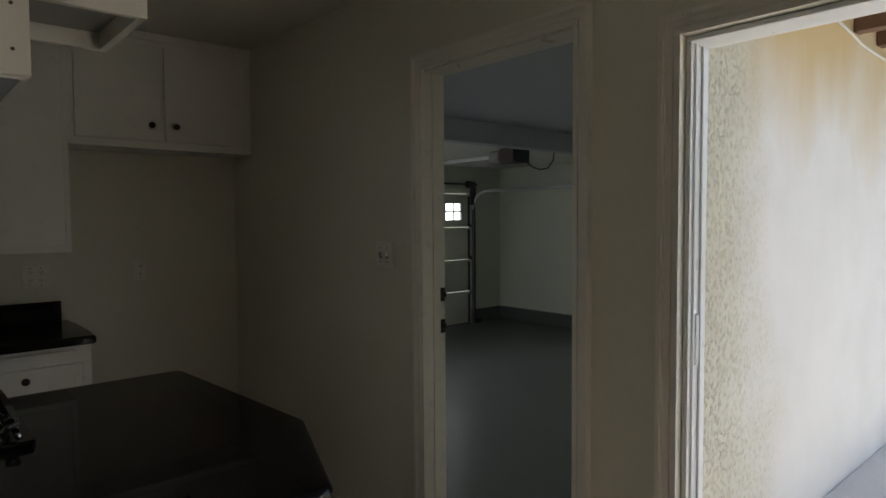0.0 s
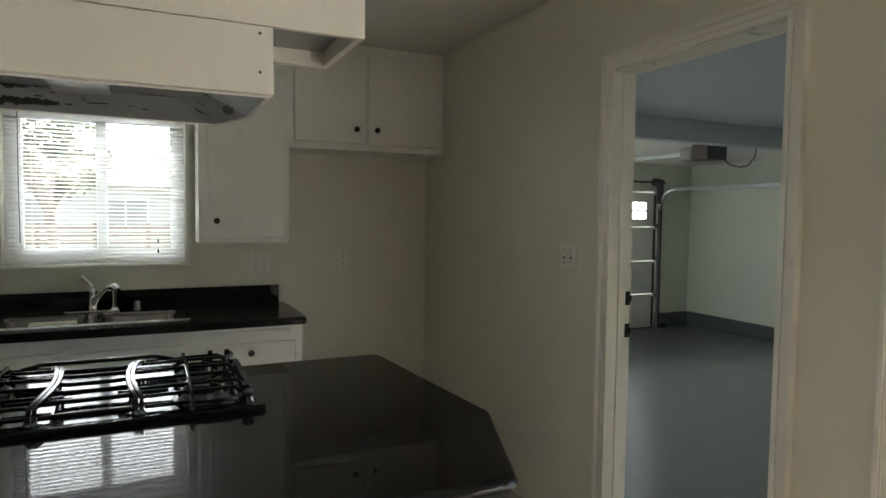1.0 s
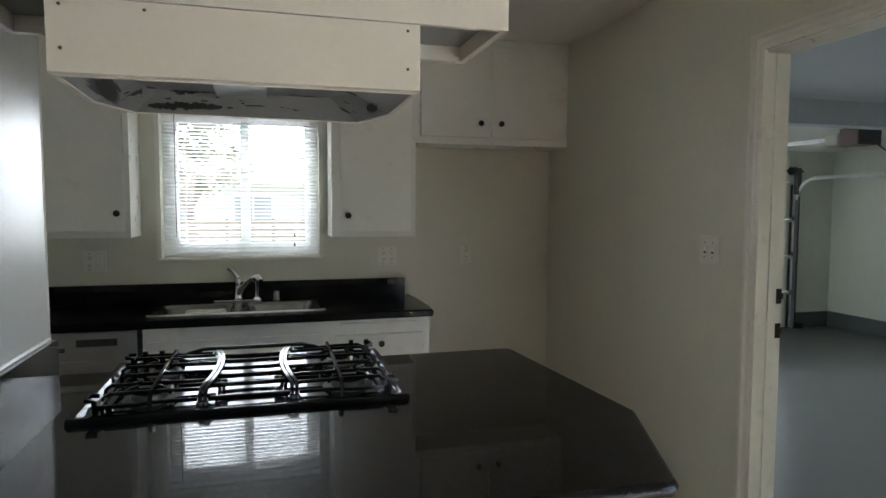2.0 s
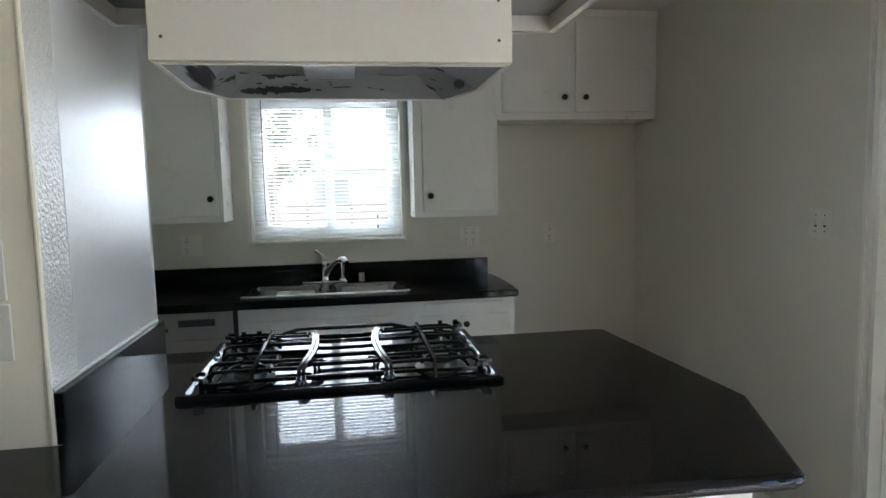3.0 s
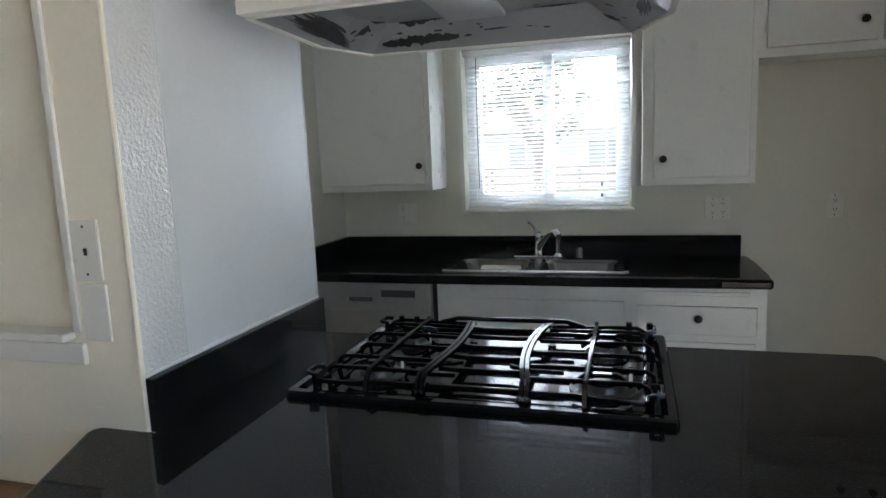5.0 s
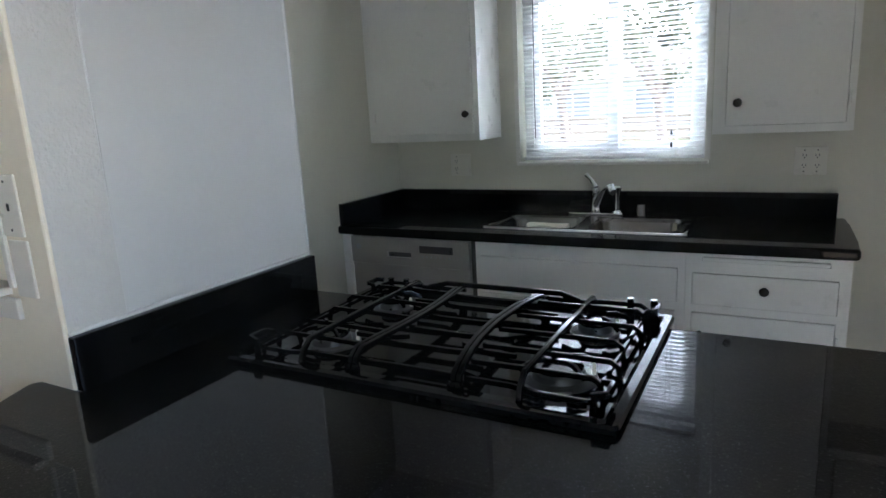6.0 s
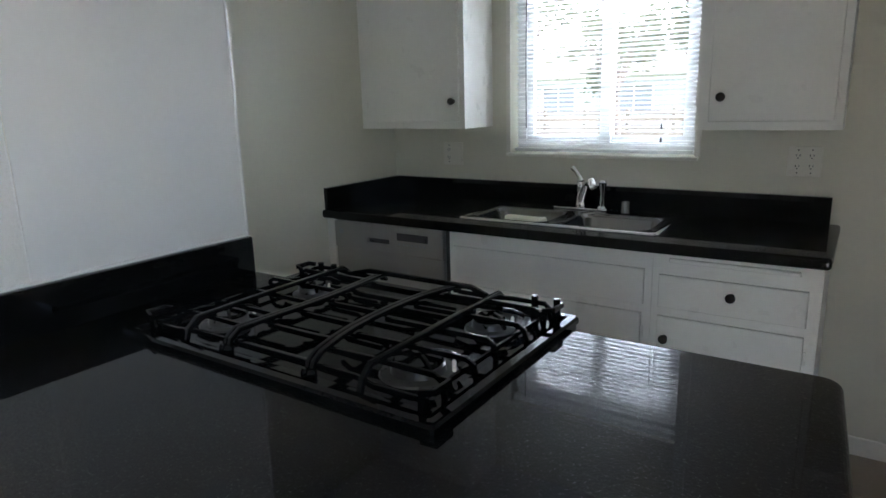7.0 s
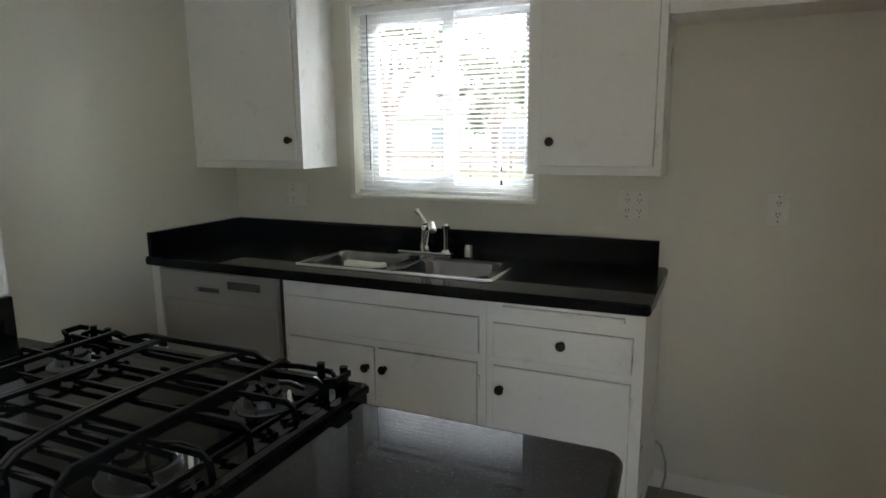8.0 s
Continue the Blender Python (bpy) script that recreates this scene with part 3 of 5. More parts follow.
upper_cabinet(-0.9195, -0.308, 3.945, 1.281, [(-0.875, -0.334, 1.313, 2.33, (-0.366, 1.404), -0.880)],
              "white painted single-door wall cabinet beside the window")
upper_cabinet(0.692, 1.158, 3.945, 1.276, [(0.737, 1.135, 1.305, 2.33, (0.779, 1.393), 1.140)],
              "white painted single-door wall cabinet above the drawer end of the counter")
upper_cabinet(1.1595, 2.0895, 3.955, 1.800, [(1.188, 1.592, 1.838, 2.33, (1.540, 1.920), 1.183), (1.610, 2.060, 1.838, 2.33, (1.664, 1.920), 2.065)],
              "white painted double-door cabinet above the empty fridge bay")

# base units under the sink counter
TOE, TOP = 0.095, 0.8725
FRONT = 3.652
sinkbase = thing("base_cabinet", (0.21, 3.9, 0.0), "white painted sink base cabinet with two doors", "cabinet", "base cabinets")
opens = [(-0.196, 0.618, 0.670, 0.805), (-0.196, 0.198, 0.115, 0.640), (0.212, 0.612, 0.115, 0.640)]
xs, zs = [-0.2145, -0.196, 0.198, 0.212, 0.612, 0.618, 0.6445], [TOE, 0.115, 0.640, 0.670, 0.805, TOP]
part("body", cells(xs, [FRONT, FRONT + 0.02, FRONT + 0.04], zs, lambda i, j, k: j == 1 or not any(o[0] <= xs[i] < o[1] and o[2] <= zs[k] < o[3] for o in opens)), M_CAB, sinkbase)
for a, b in ((-0.2145, -0.196), (0.627, 0.6445)):
    part("side_panel", boxed(a, b, FRONT + 0.0405, NORTH - 0.002, TOE, 0.70), M_CAB, sinkbase)
part("toe_kick", box(bmesh.new(), -0.2145, 0.6445, FRONT + 0.06, FRONT + 0.075, 0.0, TOE - 0.001), M_GAP, sinkbase)
door_panel(sinkbase, "false_front", -0.196, 0.618, 0.670, 0.805, FRONT)
door_panel(sinkbase, "door", -0.196, 0.198, 0.115, 0.640, FRONT, (0.166, 0.559), -0.204)
door_panel(sinkbase, "door", 0.212, 0.612, 0.115, 0.640, FRONT, (0.242, 0.562), 0.618)
drawers = thing("base_cabinet", (0.9, 3.9, 0.0), "white painted base cabinet with drawer and pull-out board", "cabinet", "base cabinets")
opens = [(0.668, 1.132, 0.670, 0.792), (0.668, 1.130, 0.115, 0.640), (0.700, 1.105, 0.836, 0.854)]
xs, zs = [0.6455, 0.668, 0.700, 1.105, 1.130, 1.132, 1.165], [TOE, 0.115, 0.640, 0.670, 0.792, 0.836, 0.854, TOP]
part("body", cells(xs, [FRONT, FRONT + 0.02, FRONT + 0.3], zs, lambda i, j, k: j == 1 or not any(o[0] <= xs[i] < o[1] and o[2] <= zs[k] < o[3] for o in opens)), M_CAB, drawers)
part("side_panel", boxed(1.147, 1.165, FRONT + 0.301, NORTH - 0.013, TOE, TOP), M_CAB, drawers)
part("toe_kick", box(bmesh.new(), 0.6455, 1.165, FRONT + 0.06, FRONT + 0.075, 0.0, TOE - 0.001), M_GAP, drawers)
part("cutting_board", boxed(0.703, 1.102, FRONT - 0.010, FRONT + 0.018, 0.838, 0.852, 0.004), M_CAB, drawers, "white painted pull-out board front")
door_panel(drawers, "drawer", 0.668, 1.132, 0.670, 0.792, FRONT, (0.908, 0.743))
door_panel(drawers, "door", 0.668, 1.130, 0.115, 0.640, FRONT, (0.699, 0.559), 1.134)
part("baseplate", box(bmesh.new(), 0.6455, 1.147, NORTH - 0.3, NORTH - 0.013, TOE, TOE + 0.015), M_CAB, drawers)

# dishwasher
dish = thing("dishwasher", (-0.555, 3.9, 0.0), "silver-grey built-in dishwasher under the counter", "dishwasher")
part("tub", box(bmesh.new(), -0.868, -0.240, 3.685, NORTH - 0.05, 0.09, 0.868), M_DISH_DARK, dish)
part("door", boxed(-0.866, -0.242, 3.640, 3.684, 0.115, 0.735, 0.006), M_DISH, dish)
cp = part("control_panel", cells([-0.866, -0.665, -0.535, -0.242], [3.636, 3.655, 3.684], [0.737, 0.772, 0.797, 0.862], lambda i, j, k: not (j == 0 and i == 1 and k == 1)), M_DISH, dish)
part("handle_recess", box(bmesh.new(), -0.664, -0.536, 3.650, 3.6545, 0.773, 0.796), M_DISH_DARK, cp, "dark recessed handle")
part("display", boxed(-0.488, -0.318, 3.633, 3.6355, 0.800, 0.834, 0.001), M_DISH_DARK, cp, "dark control display")
for i in range(7):
    x = -0.475 + i * 0.023
    part("button", lathe(bmesh.new(), [(0.006, 0.0), (0.006, 0.0015), (0.004, 0.002)], (x, 3.636, 0.783), "y", 10), M_GALV, cp)
part("badge", lathe(bmesh.new(), [(0.014, 0.0), (0.014, 0.001), (0.011, 0.0012)], (-0.825, 3.636, 0.815), "y", 16), M_GALV, cp)
part("kick_plate", box(bmesh.new(), -0.866, -0.242, 3.70, 3.715, 0.0, 0.089), M_GAP, dish)
# Near-black strips fill the gaps round the door in place of their shade.
part("side_gap", box(bmesh.new(), -0.2395, -0.216, 3.662, 3.70, 0.09, 0.872), M_GAP, dish)
part("top_gap", box(bmesh.new(), -0.866, -0.242, 3.652, 3.684, 0.8635, 0.8725), M_GAP, dish)
filler = thing("filler_panel", (-0.895, 3.7, 0.0), "white painted filler strip beside the dishwasher", "panel")
part("strip", boxed(-0.9195, -0.874, 3.640, 3.70, 0.0, 0.872, 0.003), M_CAB, filler)

# sink counter with its splashbacks
counter = thing("sink_counter", (0.13, 3.9, 0.873), "polished black granite sink counter with rounded front edge", "countertop")
BX = (-0.176, 0.180, 0.234, 0.590)
xs, ys = [-0.9195, -0.190, 0.604, 1.182], [3.612, 3.735, 4.060, NORTH - 0.001]
bm = cells(xs, ys, [0.873, 0.912], lambda i, j, k: not (i == 1 and j == 1))
edge = [e for e in bm.edges if all(abs(v.co.y - 3.612) < 1e-5 for v in e.verts) and abs(e.verts[0].co.x - e.verts[1].co.x) > 1e-4]
edge += [e for e in bm.edges if all(abs(v.co.x - 1.182) < 1e-5 for v in e.verts)]
bmesh.ops.bevel(bm, geom=list(set(edge)), offset=0.013, segments=4, affect="EDGES", profile=0.5)
part("worktop", bm, M_GRANITE, counter)
part("backsplash", boxed(-0.893, 1.146, NORTH - 0.024, NORTH - 0.001, 0.9125, 1.016, 0.003), M_GRANITE, counter)
part("side_splash", boxed(-0.9185, -0.894, 3.628, NORTH - 0.001, 0.9125, 1.016, 0.003), M_GRANITE, counter)

# sink
sink = thing("kitchen_sink", (0.2, 3.93, 0.912), "stainless steel double-bowl drop-in kitchen sink", "sink")
SX0, SX1, SY0, SY1, SZ = -0.208, 0.630, 3.722, 4.172, 0.917


def bowl_loops(x0, x1, y0, y1, ox0, ox1, oy0, oy1):
    seg, r = 5, 0.055

    def flat(x0, x1, y0, y1):
        c = [(x0, y0), (x1, y0), (x1, y1), (x0, y1)]
        return [p for p in c for _ in range(seg + 1)]
    loops = [[(p[0], p[1], SZ) for p in flat(ox0, ox1, oy0, oy1)]]
    for inset, z in ((0.0, SZ), (0.004, SZ - 0.004), (0.010, SZ - 0.02), (0.018, SZ - 0.13), (0.035, SZ - 0.155), (0.07, SZ - 0.162)):
        loops.append([(p[0], p[1], z) for p in rect(x0 + inset, x1 - inset, y0 + inset, y1 - inset, r, seg)])
    return loops


mid = 0.207
deck = 4.055
for name, x0, x1, ox0, ox1 in (("bowl", BX[0], BX[1], SX0, mid), ("bowl", BX[2], BX[3], mid, SX1)):
    bm = loft(bmesh.new(), bowl_loops(x0, x1, 3.752, 4.040, ox0, ox1, SY0, deck), True, False, True)
    bmesh.ops.remove_doubles(bm, verts=bm.verts, dist=1e-5)
    b = part(name, bm, M_STEEL, sink, "", True)
    cx = (x0 + x1) / 2
    part("drain", lathe(bmesh.new(), [(0.042, 0.0), (0.042, 0.003), (0.03, 0.003), (0.026, 0.001), (0.0, 0.001)], (cx, 3.90, SZ - 0.1618), "z", 20), M_CHROME, b)
bm = boxed(SX0, SX1, deck, SY1, 0.9125, SZ, 0.001)
part("deck", bm, M_STEEL, sink)
bm = bmesh.new()
outer, inner = rect(SX0 - 0.008, SX1 + 0.008, SY0 - 0.008, SY1 + 0.008, 0.03, 6), rect(SX0, SX1, SY0, SY1, 0.024, 6)
loft(bm, [[(p.x, p.y, 0.9122) for p in outer], [(p.x, p.y, 0.9175) for p in rect(SX0 - 0.005, SX1 + 0.005, SY0 - 0.005, SY1 + 0.005, 0.028, 6)],
          [(p.x, p.y, 0.9195) for p in rect(SX0 - 0.001, SX1 + 0.001, SY0 - 0.001, SY1 + 0.001, 0.025, 6)], [(p.x, p.y, SZ + 0.0005) for p in rect(SX0 + 0.014, SX1 - 0.014, SY0 + 0.014, SY1 - 0.014, 0.02, 6)]])
part("rim", bm, M_CHROME, sink, "bright rolled steel rim", True)

# faucet
fau = thing("kitchen_faucet", (0.19, 4.11, SZ), "chrome single-lever kitchen faucet on the sink deck", "faucet")
part("base_plate", prism(rect(0.06, 0.32, 4.085, 4.140, 0.026, 6), SZ + 0.0005, SZ + 0.010, 0.003), M_CHROME, fau, "", True)
part("body", lathe(bmesh.new(), [(0.026, 0.0), (0.025, 0.02), (0.021, 0.05), (0.020, 0.09), (0.022, 0.10), (0.018, 0.115), (0.0, 0.118)], (0.19, 4.112, SZ + 0.0105), "z", 20), M_CHROME, fau, "", True)
part("spout", tube(bmesh.new(), [(0.192, 4.108, SZ + 0.035), (0.212, 4.08, SZ + 0.075), (0.240, 4.04, SZ + 0.112), (0.268, 4.00, SZ + 0.137), (0.298, 3.955, SZ + 0.146), (0.312, 3.935, SZ + 0.128)],
                   [0.017, 0.015, 0.013, 0.013, 0.018, 0.016], 14), M_CHROME, fau, "", True)
part("lever", tube(bmesh.new(), [(0.19, 4.112, SZ + 0.125), (0.182, 4.116, SZ + 0.142), (0.164, 4.124, SZ + 0.164), (0.142, 4.132, SZ + 0.182)], [0.017, 0.012, 0.008, 0.012], 12), M_CHROME, fau, "", True)
spray = thing("side_sprayer", (0.29, 4.112, SZ), "chrome side sprayer standing beside the faucet", "sprayer")
part("collar", lathe(bmesh.new(), [(0.024, 0.0), (0.023, 0.008), (0.016, 0.012)], (0.29, 4.112, SZ + 0.0105), "z", 18), M_CHROME, spray, "", True)
part("wand", lathe(bmesh.new(), [(0.012, 0.0), (0.012, 0.06), (0.015, 0.085), (0.018, 0.105), (0.012, 0.115), (0.0, 0.116)], (0.29, 4.112, SZ + 0.02), "z", 18), M_CHROME, spray, "", True)
air = thing("air_gap", (0.395, 4.112, SZ), "short chrome air gap cap on the sink deck", "cap")
part("cap", lathe(bmesh.new(), [(0.024, 0.0), (0.022, 0.004), (0.021, 0.045), (0.019, 0.05), (0.0, 0.052)], (0.395, 4.112, SZ + 0.0005), "z", 18), M_STEEL, air, "", True)
cloth = thing("dish_cloth", (0.02, 3.85, SZ - 0.16), "folded off-white cloth lying in the sink bowl", "cloth")
bm = bmesh.new()
n = 14
rows = []
for k in range(7):
    f = k / 6
    ring = []
    for q in range(n * 2):
        a = math.pi * q / n
        r = 1 - 0.30 * f ** 2 + 0.10 * noise.noise((math.cos(a) * 2, math.sin(a) * 2, k * 0.4))
        x, y = 0.045 + 0.125 * r * math.cos(a), 3.842 + 0.074 * r * math.sin(a)
        z = SZ - 0.1595 + (0.156 - 0.25 * max(0.0, y - 3.86)) * f + 0.006 * f * math.sin(3 * a)
        ring.append((x, y, z))
    rows.append(ring)
loft(bm, rows, True, True, True)
part("fold", bm, M_CLOTH, cloth, "", True)

# ---- peninsula ----
PEN = [(CHASE_X + 0.0045, 2.690), (1.240, 2.690), (1.290, 1.918), (1.128, 1.506), (-0.280, 1.556), (-0.455, CHASE_S + 0.013), (CHASE_X + 0.0045, CHASE_S + 0.013)]
pen = thing("peninsula_counter", (0.45, 2.1, 0.884), "polished black granite peninsula top with clipped corner", "countertop")
poly = round_poly(PEN, [0, 0.035, 0.02, 0.035, 0.03, 0.03, 0], 5)
part("worktop", bullnose(poly, 0.882, 0.912), M_GRANITE, pen)
part("splash", boxed(CHASE_X + 0.0045, CHASE_X + 0.026, CHASE_S + 0.0, 2.666, 0.9125, 1.026, 0.003), M_GRANITE, pen)
penbase = thing("peninsula_cabinet", (0.45, 2.1, 0.0), "white painted base of the peninsula", "cabinet")
inner = [(CHASE_X + 0.005, 2.64), (1.12, 2.64), (1.15, 1.93), (1.065, 1.573), (-0.22, 1.61), (-0.36, CHASE_S - 0.014), (CHASE_X + 0.005, CHASE_S - 0.014)]
part("body", prism(inner, 0.0, 0.8815), M_CAB, penbase)
part("skirting", prism([(1.064, 1.561), (1.065, 1.572), (-0.221, 1.609), (-0.222, 1.598)], 0.0, 0.09), M_TRIM, penbase)

# cooktop
CX0, CX1, CY0, CY1 = -0.116, 0.736, 2.154, 2.734
cook = thing("gas_cooktop", ((CX0 + CX1) / 2, 2.4, 0.912), "black enamel four-burner gas cooktop with iron grates", "cooktop")
bm = bmesh.new()
steps = [(0.0, 0.9125), (0.0, 0.922), (0.004, 0.928), (0.020, 0.928), (0.032, 0.918), (0.06, 0.9165)]
loft(bm, [[(p.x, p.y, z) for p in rect(CX0 + s, CX1 - s, CY0 + s, CY1 - s, max(0.004, 0.009 - s * 0.1), 5)] for s, z in steps], True, True, True)
part("tray", bm, M_ENAMEL, cook)
part("underbody", boxed(CX0 + 0.01, CX1 - 0.006, 2.6925, CY1 - 0.004, 0.862, 0.9123, 0.003), M_ENAMEL, cook, "black metal rear edge past the counter")
BURN = [(0.045, 2.325, 0.044), (0.045, 2.590, 0.034), (0.585, 2.325, 0.048), (0.585, 2.590, 0.036)]
for x, y, r in BURN:
    b = part("burner", lathe(bmesh.new(), [(r * 1.55, 0.0), (r * 1.5, 0.004), (r * 1.1, 0.006), (r * 1.05, 0.018), (r * 0.98, 0.020), (0.0, 0.020)], (x, y, 0.9167), "z", 24), M_BURNER, cook, "scorched aluminium burner", True)
    part("cap", lathe(bmesh.new(), [(r * 0.95, 0.0), (r, 0.004), (r * 0.9, 0.009), (0.0, 0.010)], (x, y, 0.9369), "z", 24), M_IRON, b, "", True)
    part("igniter", lathe(bmesh.new(), [(0.004, 0.0), (0.004, 0.022), (0.002, 0.026)], (x + r * 1.25, y + r * 0.6, 0.9185), "z", 8), M_PLATE, b, "white ceramic igniter")
GZ = 0.962


def bar(pts, w=0.0035, h=1.4):
    """An iron bar with a gently domed top."""
    bm = bmesh.new()
    pts = [Vector(p) for p in pts]
    loops = []
    for i, p in enumerate(pts):
        d = (pts[min(i + 1, len(pts) - 1)] - pts[max(i - 1, 0)]).normalized()
        s = d.cross(Vector((0, 0, 1)))
        s = s.normalized() if s.length > 0.05 else Vector((1, 0, 0))
        u = s.cross(d).normalized()
        loops.append([p + s * a + u * b * h for a, b in ((w, -w), (w, w * 0.6), (w * 0.88, w * 0.92), (w * 0.40, w * 0.985), (0, w), (-w * 0.40, w * 0.985), (-w * 0.88, w * 0.92), (-w, w * 0.6), (-w, -w))])
    return loft(bm, loops, True, True, True)


def bowed(x, bow, n=8):
    return [(x + bow * (1 - (2 * k / n - 1) ** 2), 2.232 + 0.470 * k / n, GZ + 0.004 - 0.006 * (2 * k / n - 1) ** 4) for k in range(n + 1)]


def side_grate(x_out, x_mid, x_in, bow):
    """One side grate: a straight middle bar, paired bowed inner bars and fingers that turn down at the outer side."""
    s = 1 if x_in > x_out else -1
    g = part("grate", bar([(x_mid, 2.196, 0.9185), (x_mid, 2.204, GZ - 0.018), (x_mid, 2.228, GZ + 0.002), (x_mid, 2.450, GZ + 0.004), (x_mid, 2.690, GZ + 0.004), (x_mid, 2.712, GZ - 0.014)], 0.0054, 0.9), M_IRON, cook, "black cast-iron pan grate")
    inside = bowed(x_in, bow)
    for shift in (0.0, 0.0122):
        rail = [(p[0] - s * shift, p[1], p[2]) for p in inside]
        rail = [(rail[0][0], rail[0][1] - 0.030, 0.9185), (rail[0][0], rail[0][1] - 0.022, GZ - 0.016)] + rail + [(rail[-1][0], rail[-1][1] + 0.010, GZ - 0.018)]
        part("inner_bar", bar(rail, 0.0052, 0.85), M_IRON, g)
        part("foot", lathe(bmesh.new(), [(0.011, 0.0), (0.011, 0.010), (0.007, 0.018)], (rail[0][0], rail[0][1], 0.9185), "z", 8), M_IRON, g)
    for y, reach in ((2.262, 0.0), (2.345, 0.012), (2.445, -0.004), (2.545, 0.012), (2.650, 0.0)):
        b = bow * (1 - (2 * (y - 2.232) / 0.470 - 1) ** 2)
        xo = x_out - s * reach
        part("finger", bar([(x_in + b - s * 0.018, y, GZ - 0.009), (x_mid, y, GZ - 0.007), (xo + s * 0.016, y, GZ - 0.007), (xo + s * 0.002, y, GZ - 0.016), (xo - s * 0.003, y, 0.9185)], 0.0036), M_IRON, g)
    for y, y2, low in ((2.214, 2.200, 0.022), (2.692, 2.706, 0.010)):
        part("end_bar", bar([(x_in - s * 0.02, y, GZ - low), (x_mid + s * 0.02, y, GZ - low), (x_mid - s * 0.03, y2, GZ - low), (x_out + s * 0.02, y2, GZ - low), (x_out, y, GZ - low - 0.006), (x_out - s * 0.004, y, 0.9185)], 0.0036), M_IRON, g)
    part("side_rail", bar([(x_out + s * 0.004, 2.205, GZ - 0.024), (x_out + s * 0.004, 2.700, GZ - 0.024)], 0.0034), M_IRON, g)
    for y0, y1 in ((2.196, 2.252), (2.652, 2.708)):
        part("corner_loop", bar([(x_out - s * 0.002, y0, 0.9185), (x_out - s * 0.004, y0, GZ - 0.006), (x_out - s * 0.024, y0 + 0.006, GZ - 0.004), (x_out - s * 0.024, y1 - 0.006, GZ - 0.004), (x_out - s * 0.004, y1, GZ - 0.006)], 0.0042), M_IRON, g)
    for xb, yb in [(b[0], b[1]) for b in BURN if abs(b[0] - x_mid) < 0.1]:
        for a in (40, 140, 220, 320):
            c, q = math.cos(radians(a)), math.sin(radians(a))
            part("pan_prong", bar([(xb + 0.082 * c, yb + 0.070 * q, GZ - 0.020), (xb + 0.052 * c, yb + 0.046 * q, GZ - 0.006), (xb + 0.030 * c, yb + 0.028 * q, GZ - 0.004)], 0.0034), M_IRON, g)


side_grate(-0.055, 0.066, 0.199, 0.026)
side_grate(0.682, 0.554, 0.421, -0.026)
cg = part("grate", bar([(0.205, 2.218, GZ - 0.024), (0.415, 2.218, GZ - 0.024)], 0.0048), M_IRON, cook, "black cast-iron centre bridge grate")
for y, dz in ((2.300, -0.006), (2.385, -0.004), (2.470, -0.004), (2.560, -0.004), (2.640, -0.006)):
    bow = 0.026 * (1 - (2 * (y - 2.232) / 0.470 - 1) ** 2)
    part("bridge_bar", bar([(0.199 + bow, y, GZ - 0.004 + dz), (0.26, y, GZ - 0.006 + dz), (0.36, y, GZ - 0.006 + dz), (0.421 - bow, y, GZ - 0.004 + dz)], 0.0042), M_IRON, cg)
part("bridge_bar", bar([(0.10, 2.690, GZ - 0.008), (0.15, 2.704, GZ + 0.002), (0.47, 2.704, GZ + 0.002), (0.52, 2.690, GZ - 0.008)], 0.0045), M_IRON, cg)
for y0, y1 in ((2.345, 2.325), (2.560, 2.585)):
    part("spoon_bar", bar([(0.245, y0, GZ - 0.012), (0.205, y1, GZ - 0.013), (0.120, y1, GZ - 0.014)], 0.0036), M_IRON, cg)
    part("spoon_bar", bar([(0.375, y0, GZ - 0.012), (0.415, y1, GZ - 0.013), (0.500, y1, GZ - 0.014)], 0.0036), M_IRON, cg)
for x in (0.640, 0.694):
    part("grate_post", tube(bmesh.new(), [(x, 2.702, 0.9185), (x, 2.702, GZ - 0.004), (x, 2.702, GZ + 0.007)], [0.010, 0.008, 0.0085], 10), M_IRON, cook)
for x in (-0.03, 0.02):
    part("grate_post", tube(bmesh.new(), [(x, 2.702, 0.9185), (x, 2.702, GZ - 0.006), (x, 2.702, GZ + 0.004)], [0.010, 0.008, 0.0085], 10), M_IRON, cook)

# ---- range hood and the cabinet over it ----
overs = thing("overhead_cabinet", (0.3, 2.2, 1.9), "cream painted cabinet hung from the ceiling over the peninsula", "cabinet")
OX0, OX1, OY0, OY1, OZ = CHASE_X + 0.004, 0.976, 2.058, 2.446, 1.900
# Grey instead of the cabinet's cream: the shade underneath is in the colour.
part("bottom_panel", boxed(OX0 + 0.019, OX1 - 0.021, OY0 + 0.0185, OY1 - 0.0225, OZ + 0.045, OZ + 0.065, 0.001), M_HOOD_IN, overs, "recessed underside panel, its shade put into the grey")
part("front_panel", boxed(OX0, OX1, OY0 + 0.0005, OY0 + 0.018, OZ, CEIL - 0.001, 0.001), M_HOOD, overs)
part("back_panel", boxed(OX0, OX1, OY1 - 0.022, OY1 - 0.0005, OZ, CEIL - 0.001, 0.001), M_HOOD, overs)
for x0, x1 in ((OX0 + 0.0005, OX0 + 0.018), (OX1 - 0.020, OX1 - 0.0005)):
    part("side_panel", boxed(x0, x1, OY0 + 0.018, OY1 - 0.022, OZ, CEIL - 0.001, 0.0), M_HOOD, overs)
hood = thing("range_hood", (0.32, 2.3, 1.73), "white enamel range hood with peeling grey underside", "range hood")
HZ0, HZ1 = 1.730, 1.8995
HP = [(-0.092, 2.085), (0.737, 2.085), (0.732, 2.395), (0.655, 2.575), (-0.020, 2.545), (-0.094, 2.395)]


